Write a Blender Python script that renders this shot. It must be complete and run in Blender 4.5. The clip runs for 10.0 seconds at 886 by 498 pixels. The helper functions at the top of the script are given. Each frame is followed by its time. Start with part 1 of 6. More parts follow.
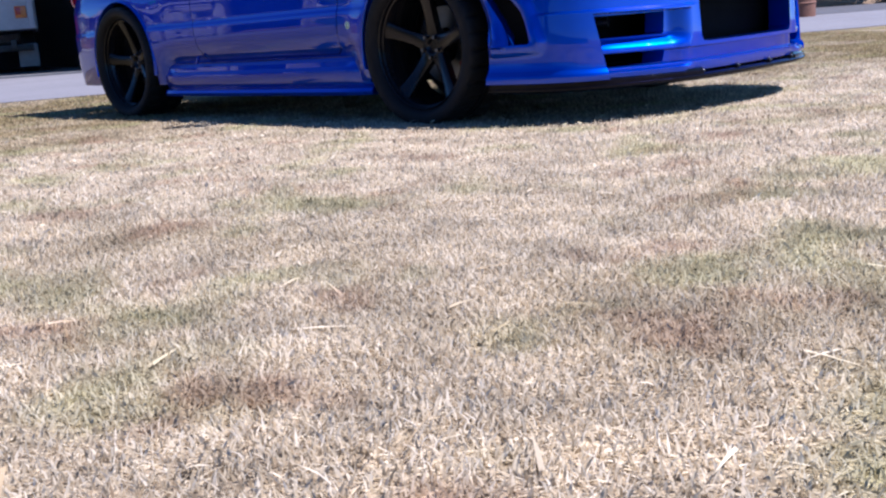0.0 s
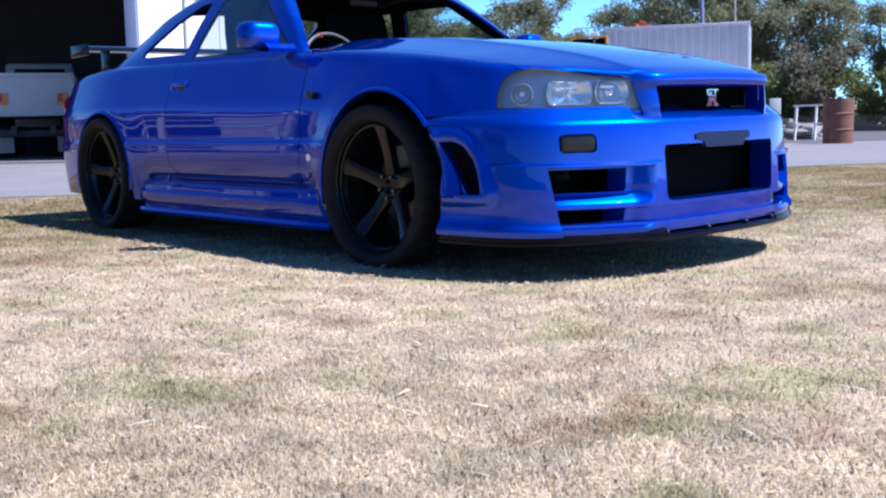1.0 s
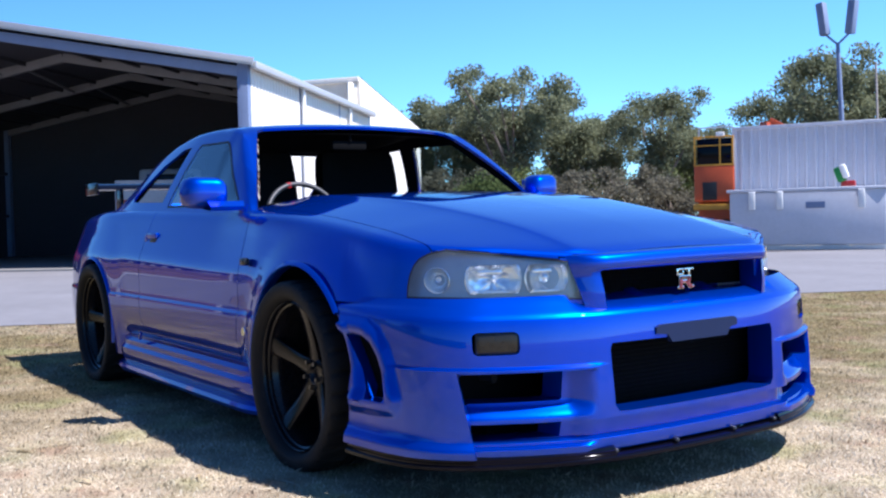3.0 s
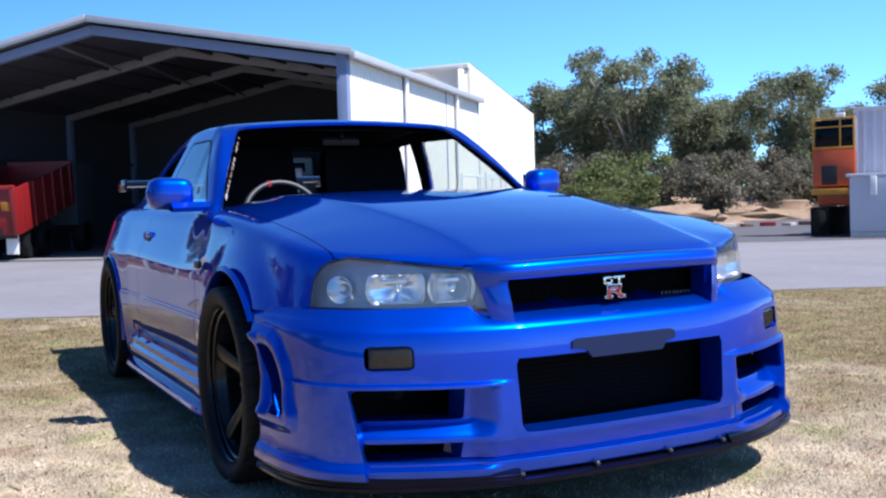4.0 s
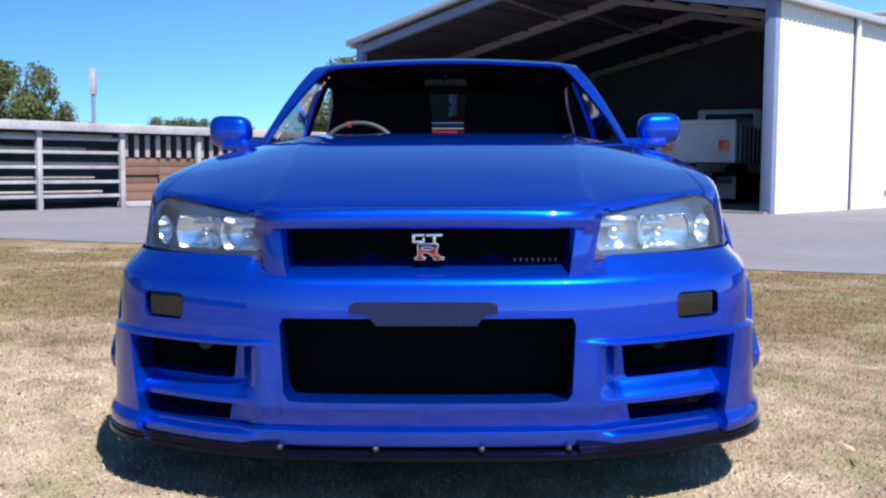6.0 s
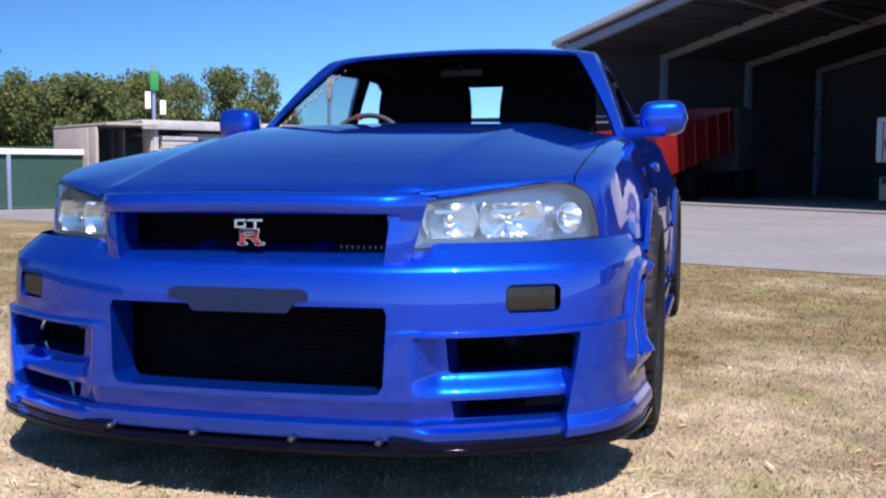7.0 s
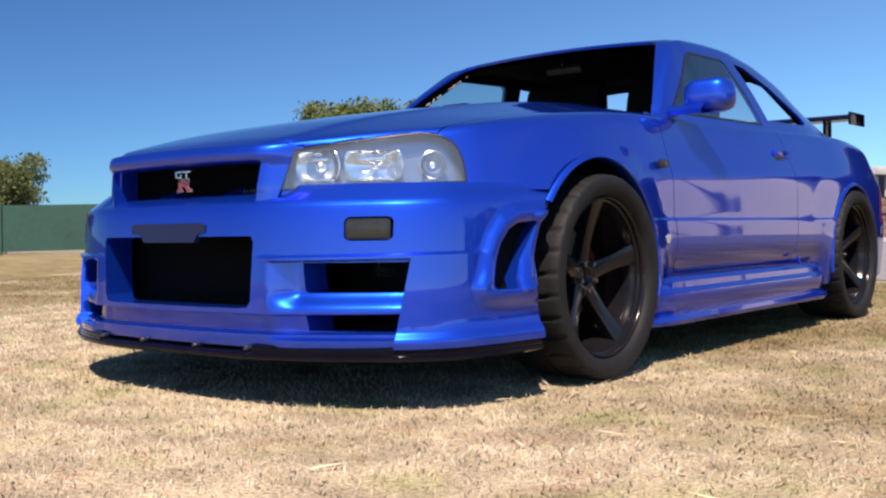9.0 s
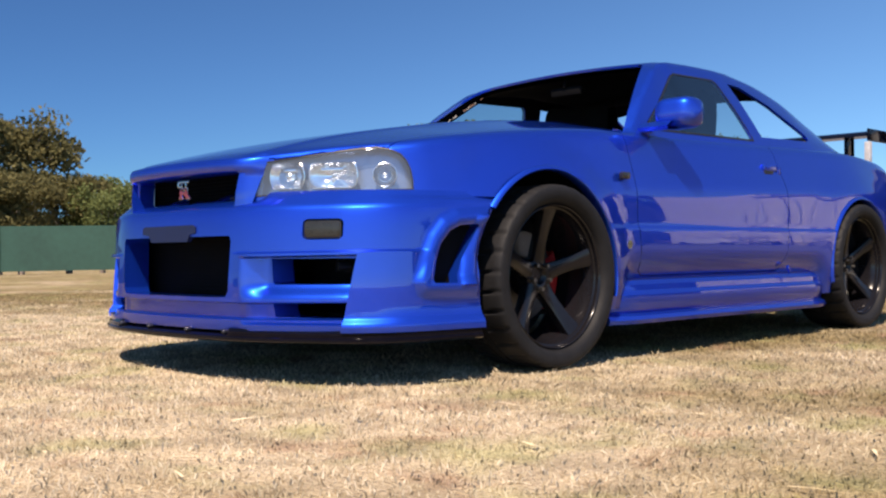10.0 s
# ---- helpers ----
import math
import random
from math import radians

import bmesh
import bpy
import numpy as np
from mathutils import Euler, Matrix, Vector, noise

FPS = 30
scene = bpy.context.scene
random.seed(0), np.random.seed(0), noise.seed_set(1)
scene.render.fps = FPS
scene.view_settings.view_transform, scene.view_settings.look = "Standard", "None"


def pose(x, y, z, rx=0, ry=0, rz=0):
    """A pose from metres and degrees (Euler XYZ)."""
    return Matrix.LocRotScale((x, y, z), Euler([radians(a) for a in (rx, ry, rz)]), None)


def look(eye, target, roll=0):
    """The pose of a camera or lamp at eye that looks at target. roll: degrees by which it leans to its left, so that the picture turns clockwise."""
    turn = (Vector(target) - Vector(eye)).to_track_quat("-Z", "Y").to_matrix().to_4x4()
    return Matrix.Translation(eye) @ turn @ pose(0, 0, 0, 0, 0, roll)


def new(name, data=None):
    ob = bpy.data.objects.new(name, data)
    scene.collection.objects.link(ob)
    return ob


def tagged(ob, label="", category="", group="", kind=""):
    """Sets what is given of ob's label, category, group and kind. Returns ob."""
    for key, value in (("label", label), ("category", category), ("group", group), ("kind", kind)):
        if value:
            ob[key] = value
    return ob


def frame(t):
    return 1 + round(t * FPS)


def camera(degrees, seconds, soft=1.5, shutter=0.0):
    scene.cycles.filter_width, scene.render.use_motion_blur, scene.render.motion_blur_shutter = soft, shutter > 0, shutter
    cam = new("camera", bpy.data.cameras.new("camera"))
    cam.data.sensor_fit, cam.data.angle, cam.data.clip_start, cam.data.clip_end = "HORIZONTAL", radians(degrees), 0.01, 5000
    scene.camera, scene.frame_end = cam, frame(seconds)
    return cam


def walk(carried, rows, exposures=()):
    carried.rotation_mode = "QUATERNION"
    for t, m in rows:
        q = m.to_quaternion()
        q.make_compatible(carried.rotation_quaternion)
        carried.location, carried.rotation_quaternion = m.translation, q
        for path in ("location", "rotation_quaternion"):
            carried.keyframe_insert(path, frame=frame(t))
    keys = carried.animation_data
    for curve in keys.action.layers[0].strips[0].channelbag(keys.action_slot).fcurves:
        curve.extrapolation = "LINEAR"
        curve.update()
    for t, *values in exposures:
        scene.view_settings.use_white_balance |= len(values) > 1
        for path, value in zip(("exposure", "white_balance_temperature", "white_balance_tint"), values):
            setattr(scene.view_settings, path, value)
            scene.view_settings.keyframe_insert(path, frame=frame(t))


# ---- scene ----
cam = camera(46.2, 10.0, 2.25)
PATH = [
    (0, (3.255, -3.951, 0.405), (1.835, -2.607, -0.015), -4.2),
    (0.5, (3.282, -3.782, 0.481), (1.818, -2.458, 0.162), -3.6),
    (1, (3.287, -3.466, 0.558), (1.799, -2.151, 0.324), -1.2),
    (1.5, (3.234, -3.154, 0.635), (1.728, -1.853, 0.438), -1.1),
    (2, (3.19, -2.902, 0.711), (1.649, -1.632, 0.598), -1.4),
    (2.5, (3.224, -2.68, 0.792), (1.616, -1.492, 0.727), -1.7),
    (3.8, (3.387, -1.934, 0.885), (1.621, -0.997, 0.811), -1.4),
    (4, (3.437, -1.772, 0.889), (1.642, -0.892, 0.812), -1.7),
    (4.5, (3.491, -1.345, 0.899), (1.62, -0.642, 0.816), -1.4),
    (5, (3.488, -0.908, 0.919), (1.554, -0.412, 0.801), -1.2),
    (5.2, (3.503, -0.733, 0.91), (1.551, -0.318, 0.774), -1.1),
    (6.3, (3.431, 0.403, 0.828), (1.448, 0.2, 0.672), 0.6),
    (6.5, (3.385, 0.601, 0.825), (1.412, 0.317, 0.67), 0.5),
    (7, (3.254, 1.074, 0.806), (1.325, 0.572, 0.65), 0.4),
    (7.5, (3.131, 1.477, 0.776), (1.28, 0.733, 0.628), 0.1),
    (8, (3.021, 1.887, 0.704), (1.252, 0.964, 0.581), -0.0),
    (8.5, (2.953, 2.248, 0.6), (1.27, 1.171, 0.535), -0.1),
    (9, (2.934, 2.59, 0.518), (1.374, 1.339, 0.467), -0.4),
    (9.5, (2.889, 2.923, 0.482), (1.456, 1.528, 0.438), -0.5),
    (10, (2.903, 3.271, 0.449), (1.496, 1.85, 0.443), -0.1),
]
SKY, SUN = 0.079, 4.9
walk(cam, [(t, look(eye, target, roll)) for t, eye, target, roll in PATH], [(0, 1.00, 5850, 23), (1.0, 1.05, 5800, 20), (2.5, 1.08, 5850, 17), (4.5, 0.98, 6000, 17), (6.5, 0.90, 6400, 19), (8.0, 0.94, 7050, 20), (10, 0.95, 7900, 20)])
# ---- world ----
world = bpy.data.worlds.new("sky")
scene.world = world
world.use_nodes = True
wn = world.node_tree
sky = wn.nodes.new("ShaderNodeTexSky")
sky.sky_type, sky.sun_disc = "NISHITA", False
SUN_ELEV, SUN_AZ = 56.0, 32.0          # degrees; the azimuth counts from +x towards +y
sky.sun_elevation, sky.sun_rotation = radians(SUN_ELEV), radians(90 - SUN_AZ)
sky.air_density, sky.dust_density, sky.ozone_density, sky.altitude = 1.0, 0.0, 4.0, 2500
tint = wn.nodes.new("ShaderNodeMix")
tint.data_type, tint.blend_type = "RGBA", "MULTIPLY"
tint.inputs[0].default_value = 1.0
tint.inputs[7].default_value = (0.93, 1.47, 1.70, 1)
wn.links.new(sky.outputs[0], tint.inputs[6])
# The sky pales steadily towards the bright north-east and deepens away from it.
sky_co, sky_dot, sky_map, sky_mul = (wn.nodes.new("ShaderNode" + k) for k in ("TexCoord", "VectorMath", "MapRange", "Mix"))
sky_dot.operation = "DOT_PRODUCT"
sky_dot.inputs[1].default_value = (math.cos(radians(80)), math.sin(radians(80)), 0)
wn.links.new(sky_co.outputs["Generated"], sky_dot.inputs[0])
for k, value in zip((1, 2, 3, 4), (-1.0, 0.5, 0.0, 1.0)):
    sky_map.inputs[k].default_value = value
wn.links.new(sky_dot.outputs["Value"], sky_map.inputs[0])
sky_ramp = wn.nodes.new("ShaderNodeValToRGB")
sky_ramp.color_ramp.elements[0].color, sky_ramp.color_ramp.elements[1].color = (0.19, 0.29, 0.40, 1), (1.0, 1.0, 1.0, 1)
wn.links.new(sky_map.outputs[0], sky_ramp.inputs[0])
sky_mul.data_type, sky_mul.blend_type = "RGBA", "MULTIPLY"
sky_mul.inputs[0].default_value = 1.0
wn.links.new(tint.outputs[2], sky_mul.inputs[6])
wn.links.new(sky_ramp.outputs[0], sky_mul.inputs[7])
wn.links.new(sky_mul.outputs[2], wn.nodes["Background"].inputs[0])
wn.nodes["Background"].inputs[1].default_value = SKY
sun = new("sun", bpy.data.lights.new("sun", "SUN"))
sun.data.energy, sun.data.angle, sun.data.color = SUN, radians(0.55), (1.0, 0.95, 0.87)
ce = math.cos(radians(SUN_ELEV))
SUN_WAY = Vector((ce * math.cos(radians(SUN_AZ)), ce * math.sin(radians(SUN_AZ)), math.sin(radians(SUN_ELEV))))
sun.matrix_world = look(SUN_WAY * 60, (0, 0, 0))


# ---- materials ----
def mat(name, color, rough=0.5, metal=0.0, vary=0.15, scale=6.0, bump=0.0, bscale=60.0, coat=0.0, second=None, rand=0.0, **extra):
    """A surface whose colour drifts at two scales, with fine relief."""
    m = bpy.data.materials.new(name)
    m.use_nodes = True
    nt = m.node_tree
    b = nt.nodes["Principled BSDF"]
    b.inputs["Roughness"].default_value, b.inputs["Metallic"].default_value = rough, metal
    b.inputs["Coat Weight"].default_value = coat
    b.inputs["Coat Roughness"].default_value = 0.03
    for key, value in extra.items():
        b.inputs[key.replace("_", " ")].default_value = value
    co = nt.nodes.new("ShaderNodeTexCoord")
    geo = nt.nodes.new("ShaderNodeNewGeometry")
    n1, n2 = nt.nodes.new("ShaderNodeTexNoise"), nt.nodes.new("ShaderNodeTexNoise")
    n1.inputs["Scale"].default_value, n2.inputs["Scale"].default_value = scale, scale * 9
    n1.inputs["Detail"].default_value, n2.inputs["Detail"].default_value = 4, 3
    nt.links.new(geo.outputs["Position"], n1.inputs["Vector"])
    nt.links.new(geo.outputs["Position"], n2.inputs["Vector"])
    mix = nt.nodes.new("ShaderNodeMath")
    mix.operation = "MULTIPLY_ADD"
    mix.inputs[1].default_value = 0.4
    nt.links.new(n2.outputs["Fac"], mix.inputs[0])
    half = nt.nodes.new("ShaderNodeMath")
    half.operation = "MULTIPLY"
    half.inputs[1].default_value = 0.6
    nt.links.new(n1.outputs["Fac"], half.inputs[0])
    nt.links.new(half.outputs[0], mix.inputs[2])
    src = mix.outputs[0]
    if rand:
        info = nt.nodes.new("ShaderNodeObjectInfo")
        r2 = nt.nodes.new("ShaderNodeMath")
        r2.operation = "MULTIPLY_ADD"
        r2.inputs[1].default_value = rand
        nt.links.new(info.outputs["Random"], r2.inputs[0])
        nt.links.new(src, r2.inputs[2])
        src = r2.outputs[0]
    ramp = nt.nodes.new("ShaderNodeValToRGB")
    ramp.color_ramp.elements[0].position, ramp.color_ramp.elements[1].position = 0.3, 0.72 + rand
    lo = [c * (1 - vary) for c in color]
    hi = [min(1, c * (1 + vary)) for c in color] if second is None else second
    ramp.color_ramp.elements[0].color, ramp.color_ramp.elements[1].color = (*lo, 1), (*hi, 1)
    nt.links.new(src, ramp.inputs[0])
    nt.links.new(ramp.outputs[0], b.inputs["Base Color"])
    if bump:
        n3, bp = nt.nodes.new("ShaderNodeTexNoise"), nt.nodes.new("ShaderNodeBump")
        n3.inputs["Scale"].default_value, n3.inputs["Detail"].default_value = bscale, 5
        bp.inputs["Strength"].default_value, bp.inputs["Distance"].default_value = bump, 0.01
        nt.links.new(geo.outputs["Position"], n3.inputs["Vector"])
        nt.links.new(n3.outputs["Fac"], bp.inputs["Height"])
        nt.links.new(bp.outputs[0], b.inputs["Normal"])
    return m


def paint_material():
    """Metallic blue under clear lacquer, with fine flake sparkle and a trace of dust."""
    m = mat("blue_paint", (0.0004, 0.050, 0.47), 0.38, 0.80, 0.04, 2.5, coat=1.0, Specular_Tint=(0.002, 0.05, 0.22, 1))
    nt = m.node_tree
    b = nt.nodes["Principled BSDF"]
    b.inputs["Coat Roughness"].default_value, b.inputs["Coat IOR"].default_value = 0.015, 1.52
    vor, geo, bp = nt.nodes.new("ShaderNodeTexVoronoi"), nt.nodes.new("ShaderNodeNewGeometry"), nt.nodes.new("ShaderNodeBump")
    vor.inputs["Scale"].default_value = 1500
    bp.inputs["Strength"].default_value, bp.inputs["Distance"].default_value = 0.05, 0.001
    nt.links.new(geo.outputs["Position"], vor.inputs["Vector"])
    nt.links.new(vor.outputs["Distance"], bp.inputs["Height"])
    nt.links.new(bp.outputs[0], b.inputs["Normal"])
    return m


def grass_material(name, blades):
    """Dry straw with greener patches; blades also vary one by one."""
    m = bpy.data.materials.new(name)
    m.use_nodes = True
    nt = m.node_tree
    b = nt.nodes["Principled BSDF"]
    b.inputs["Roughness"].default_value = 0.75 if blades else 0.95
    b.inputs["Specular IOR Level"].default_value = 0.25
    geo = nt.nodes.new("ShaderNodeNewGeometry")
    def tex(scale, detail=4):
        n = nt.nodes.new("ShaderNodeTexNoise")
        n.inputs["Scale"].default_value, n.inputs["Detail"].default_value = scale, detail
        nt.links.new(geo.outputs["Position"], n.inputs["Vector"])
        return n.outputs["Fac"]
    def ramp(src, stops):
        r = nt.nodes.new("ShaderNodeValToRGB")
        for i, (p, c) in enumerate(stops):
            e = r.color_ramp.elements[i] if i < 2 else r.color_ramp.elements.new(p)
            e.position, e.color = p, (*c, 1)
        nt.links.new(src, r.inputs[0])
        return r.outputs[0]
    def blend(fac, a, c):
        x = nt.nodes.new("ShaderNodeMix")
        x.data_type = "RGBA"
        nt.links.new(fac, x.inputs[0])
        nt.links.new(a, x.inputs[6])
        nt.links.new(c, x.inputs[7])
        return x.outputs[2]
    fine = geo.outputs["Random Per Island"] if blades else tex(90, 6)
    straw = ramp(fine, [(0.0, (0.33, 0.255, 0.165)), (1.0, (0.76, 0.69, 0.57)), (0.5, (0.56, 0.48, 0.355))] if blades
                 else [(0.25, (0.25, 0.195, 0.135)), (0.75, (0.52, 0.445, 0.34)), (0.5, (0.39, 0.32, 0.23))])
    green = ramp(fine, [(0.0, (0.135, 0.10, 0.05)), (1.0, (0.36, 0.29, 0.165)), (0.5, (0.235, 0.185, 0.095))] if blades
                 else [(0.25, (0.10, 0.076, 0.036)), (0.75, (0.27, 0.215, 0.12)), (0.5, (0.18, 0.143, 0.072))])
    # Worn pale before the car, greener away; the darkening also imitates lens falloff.
    away = nt.nodes.new("ShaderNodeVectorMath")
    away.operation = "DISTANCE"
    away.inputs[1].default_value = (2.1, -1.3, 0)
    nt.links.new(geo.outputs["Position"], away.inputs[0])
    spread = nt.nodes.new("ShaderNodeMapRange")
    spread.inputs[1].default_value, spread.inputs[2].default_value = 1.9, 4.8
    spread.inputs[3].default_value, spread.inputs[4].default_value = -0.12, 0.22
    nt.links.new(away.outputs["Value"], spread.inputs[0])
    add = nt.nodes.new("ShaderNodeMath")
    nt.links.new(spread.outputs[0], add.inputs[0])
    nt.links.new(tex(0.9, 5), add.inputs[1])
    patch = ramp(add.outputs[0], [(0.45, (0, 0, 0)), (0.72, (1, 1, 1))])
    base = blend(patch, straw, green)
    # Greener tufts here and there, and a mottling of thin and thick growth.
    tuft = ramp(tex(2.6, 6), [(0.52, (0, 0, 0)), (0.66, (0.60, 0.60, 0.60))])
    leaf = ramp(fine, [(0.0, (0.13, 0.135, 0.05)), (1.0, (0.36, 0.36, 0.17))])
    base = blend(tuft, base, leaf)
    # Dead reddish-brown thatch in small spots.
    dead = ramp(tex(3.7, 5), [(0.57, (0, 0, 0)), (0.68, (0.7, 0.7, 0.7))])
    thatch = ramp(fine, [(0.0, (0.17, 0.095, 0.06)), (1.0, (0.42, 0.30, 0.21))])
    base = blend(dead, base, thatch)
    mott = ramp(tex(5.5, 5), [(0.34, (0.80, 0.785, 0.75)), (0.62, (1.22, 1.20, 1.15))])
    times = nt.nodes.new("ShaderNodeMix")
    times.data_type, times.blend_type = "RGBA", "MULTIPLY"
    times.inputs[0].default_value = 1.0
    nt.links.new(base, times.inputs[6])
    nt.links.new(mott, times.inputs[7])
    base = times.outputs[2]
    nt.links.new(base, b.inputs["Base Color"])
    if blades:
        thin, mx = nt.nodes.new("ShaderNodeBsdfTranslucent"), nt.nodes.new("ShaderNodeMixShader")
        mx.inputs[0].default_value = 0.5
        # Thin blades scatter light all round, much as if they faced upwards.
        soft, add_up = nt.nodes.new("ShaderNodeVectorMath"), nt.nodes.new("ShaderNodeVectorMath")
        soft.operation, add_up.operation = "SCALE", "ADD"
        soft.inputs["Scale"].default_value = 0.45
        add_up.inputs[1].default_value = (0, 0, 0.75)
        nt.links.new(geo.outputs["Normal"], soft.inputs[0])
        nt.links.new(soft.outputs[0], add_up.inputs[0])
        unit = nt.nodes.new("ShaderNodeVectorMath")
        unit.operation = "NORMALIZE"
        nt.links.new(add_up.outputs[0], unit.inputs[0])
        nt.links.new(unit.outputs[0], b.inputs["Normal"])
        down, unit2 = nt.nodes.new("ShaderNodeVectorMath"), nt.nodes.new("ShaderNodeVectorMath")
        down.operation, unit2.operation = "SUBTRACT", "NORMALIZE"
        down.inputs[1].default_value = (0, 0, 0.75)
        nt.links.new(soft.outputs[0], down.inputs[0])
        nt.links.new(down.outputs[0], unit2.inputs[0])
        nt.links.new(unit2.outputs[0], thin.inputs["Normal"])
        nt.links.new(base, thin.inputs[0])
        nt.links.new(b.outputs[0], mx.inputs[1])
        nt.links.new(thin.outputs[0], mx.inputs[2])
        nt.links.new(mx.outputs[0], nt.nodes["Material Output"].inputs[0])
    if not blades:
        bp = nt.nodes.new("ShaderNodeBump")
        bp.inputs["Strength"].default_value, bp.inputs["Distance"].default_value = 0.9, 0.03
        nt.links.new(tex(70, 8), bp.inputs["Height"])
        nt.links.new(bp.outputs[0], b.inputs["Normal"])
    return m


BLUE = paint_material()
GRASS, TURF = grass_material("dry_grass_blades", True), grass_material("dry_turf", False)
BLACK = mat("black_plastic", (0.008, 0.008, 0.009), 0.5, vary=0.3)
CABIN = mat("black_trim_and_shade", (0.006, 0.006, 0.007), 0.9, vary=0.3, Specular_IOR_Level=0.08)
GLOSS = mat("black_carbon_lacquer", (0.002, 0.002, 0.005), 0.10, vary=0.3, Specular_IOR_Level=0.16)
STUD = mat("polished_black_stud", (0.05, 0.05, 0.06), 0.16, 0.6, vary=0.05)
MESHY = mat("black_mesh_and_shade", (0.002, 0.002, 0.0025), 0.8, vary=0.3, Specular_IOR_Level=0.1)
RUBBER = mat("tyre_rubber", (0.010, 0.010, 0.011), 0.62, vary=0.3, scale=20, bump=0.15, bscale=150, Specular_IOR_Level=0.16)
RIM = mat("gloss_black_rim", (0.007, 0.0065, 0.008), 0.16, 0.0, vary=0.15, Specular_IOR_Level=0.26)
STEEL = mat("brake_steel", (0.16, 0.155, 0.15), 0.38, 1.0)
CHROME = mat("chrome", (0.75, 0.76, 0.78), 0.12, 1.0, vary=0.05)
# Red lowered to put the shed's shade into the truck's colour.
TRUCKRED = mat("shade_dark_red_paint", (0.20, 0.008, 0.009), 0.45, vary=0.15)
TRUCKWHITE = mat("greyed_white_truck_paint", (0.50, 0.50, 0.52), 0.5, vary=0.14, scale=2)
OLDWHITE = mat("weathered_white_paint", (0.34, 0.33, 0.335), 0.7, vary=0.35, scale=2.5)
BADGERED = mat("badge_red", (0.16, 0.028, 0.042), 0.35, vary=0.1)
RUST = mat("rusty_steel", (0.16, 0.07, 0.045), 0.8, vary=0.4, scale=5)
REDP = mat("red_paint", (0.32, 0.012, 0.012), 0.4, vary=0.1)
LAMPGREY = mat("headlight_housing", (0.22, 0.27, 0.36), 0.30, 0.8, vary=0.12)
BOWL = mat("reflector_silver", (0.82, 0.85, 0.89), 0.24, 1.0, vary=0.08)
DULLAMBER = mat("dull_amber_reflector", (0.30, 0.11, 0.010), 0.5, vary=0.3, scale=9)
SMOKE = mat("smoked_amber_lens", (0.018, 0.016, 0.014), 0.22, vary=0.3, scale=80)
GREYPL = mat("grey_blue_plate_recess", (0.006, 0.012, 0.045), 0.5, 0.0, vary=0.08, Specular_IOR_Level=0.25)
ASPHALT = mat("worn_asphalt", (0.17, 0.165, 0.175), 0.9, vary=0.18, scale=0.6, bump=0.5, bscale=120)
DARKASPH = mat("dark_asphalt", (0.075, 0.073, 0.078), 0.9, vary=0.2, scale=0.5, bump=0.5, bscale=90)
CONCRETE = mat("concrete_slab", (0.20, 0.195, 0.19), 0.85, vary=0.15, scale=0.8, bump=0.3)
SAND = mat("sandy_soil", (0.24, 0.165, 0.105), 0.95, vary=0.3, scale=0.7, bump=0.8, bscale=8)
WHITEWALL = mat("cream_steel_sheet", (0.74, 0.69, 0.61), 0.5, vary=0.04, scale=0.6)
BEIGE = mat("beige_steel_sheet", (0.78, 0.70, 0.57), 0.55, vary=0.06, scale=0.6)
GREYST = mat("grey_blue_steel", (0.17, 0.215, 0.33), 0.5, vary=0.1, scale=2)
ROOFST = mat("galvanised_roof", (0.50, 0.50, 0.50), 0.45, 0.4, vary=0.08, scale=1)
# Grey darkened so that its colour carries the shed's inside shade.
INNER = mat("shade_dark_grey", (0.050, 0.050, 0.060), 0.8, vary=0.12, scale=0.8)
WHITEP = mat("chalky_white_paint", (0.74, 0.73, 0.71), 0.5, vary=0.1, scale=3)
CORTEN = mat("white_grey_corrugated", (0.54, 0.55, 0.60), 0.45, vary=0.08, scale=1.5)
ORANGE = mat("orange_paint", (0.45, 0.07, 0.015), 0.4, vary=0.15, scale=3)
YELLOW = mat("yellow_paint", (0.55, 0.26, 0.02), 0.45, vary=0.2)
TIMBER = mat("weathered_timber", (0.17, 0.095, 0.065), 0.8, vary=0.35, scale=5, bump=0.3, rand=0.35)
GREYWOOD = mat("grey_timber", (0.34, 0.30, 0.27), 0.8, vary=0.3, scale=5, rand=0.3)
SHADE = mat("green_shade_cloth", (0.013, 0.055, 0.042), 0.85, vary=0.25, scale=0.7)
SIGN = mat("green_sign_face", (0.01, 0.20, 0.04), 0.5, vary=0.08)
BARK = mat("grey_bark", (0.20, 0.16, 0.13), 0.9, vary=0.35, scale=4, bump=0.6, bscale=20)
AMBER = mat("amber_lens", (0.75, 0.20, 0.02), 0.25, vary=0.1)
REDL = mat("red_lens", (0.45, 0.01, 0.01), 0.2, vary=0.1)


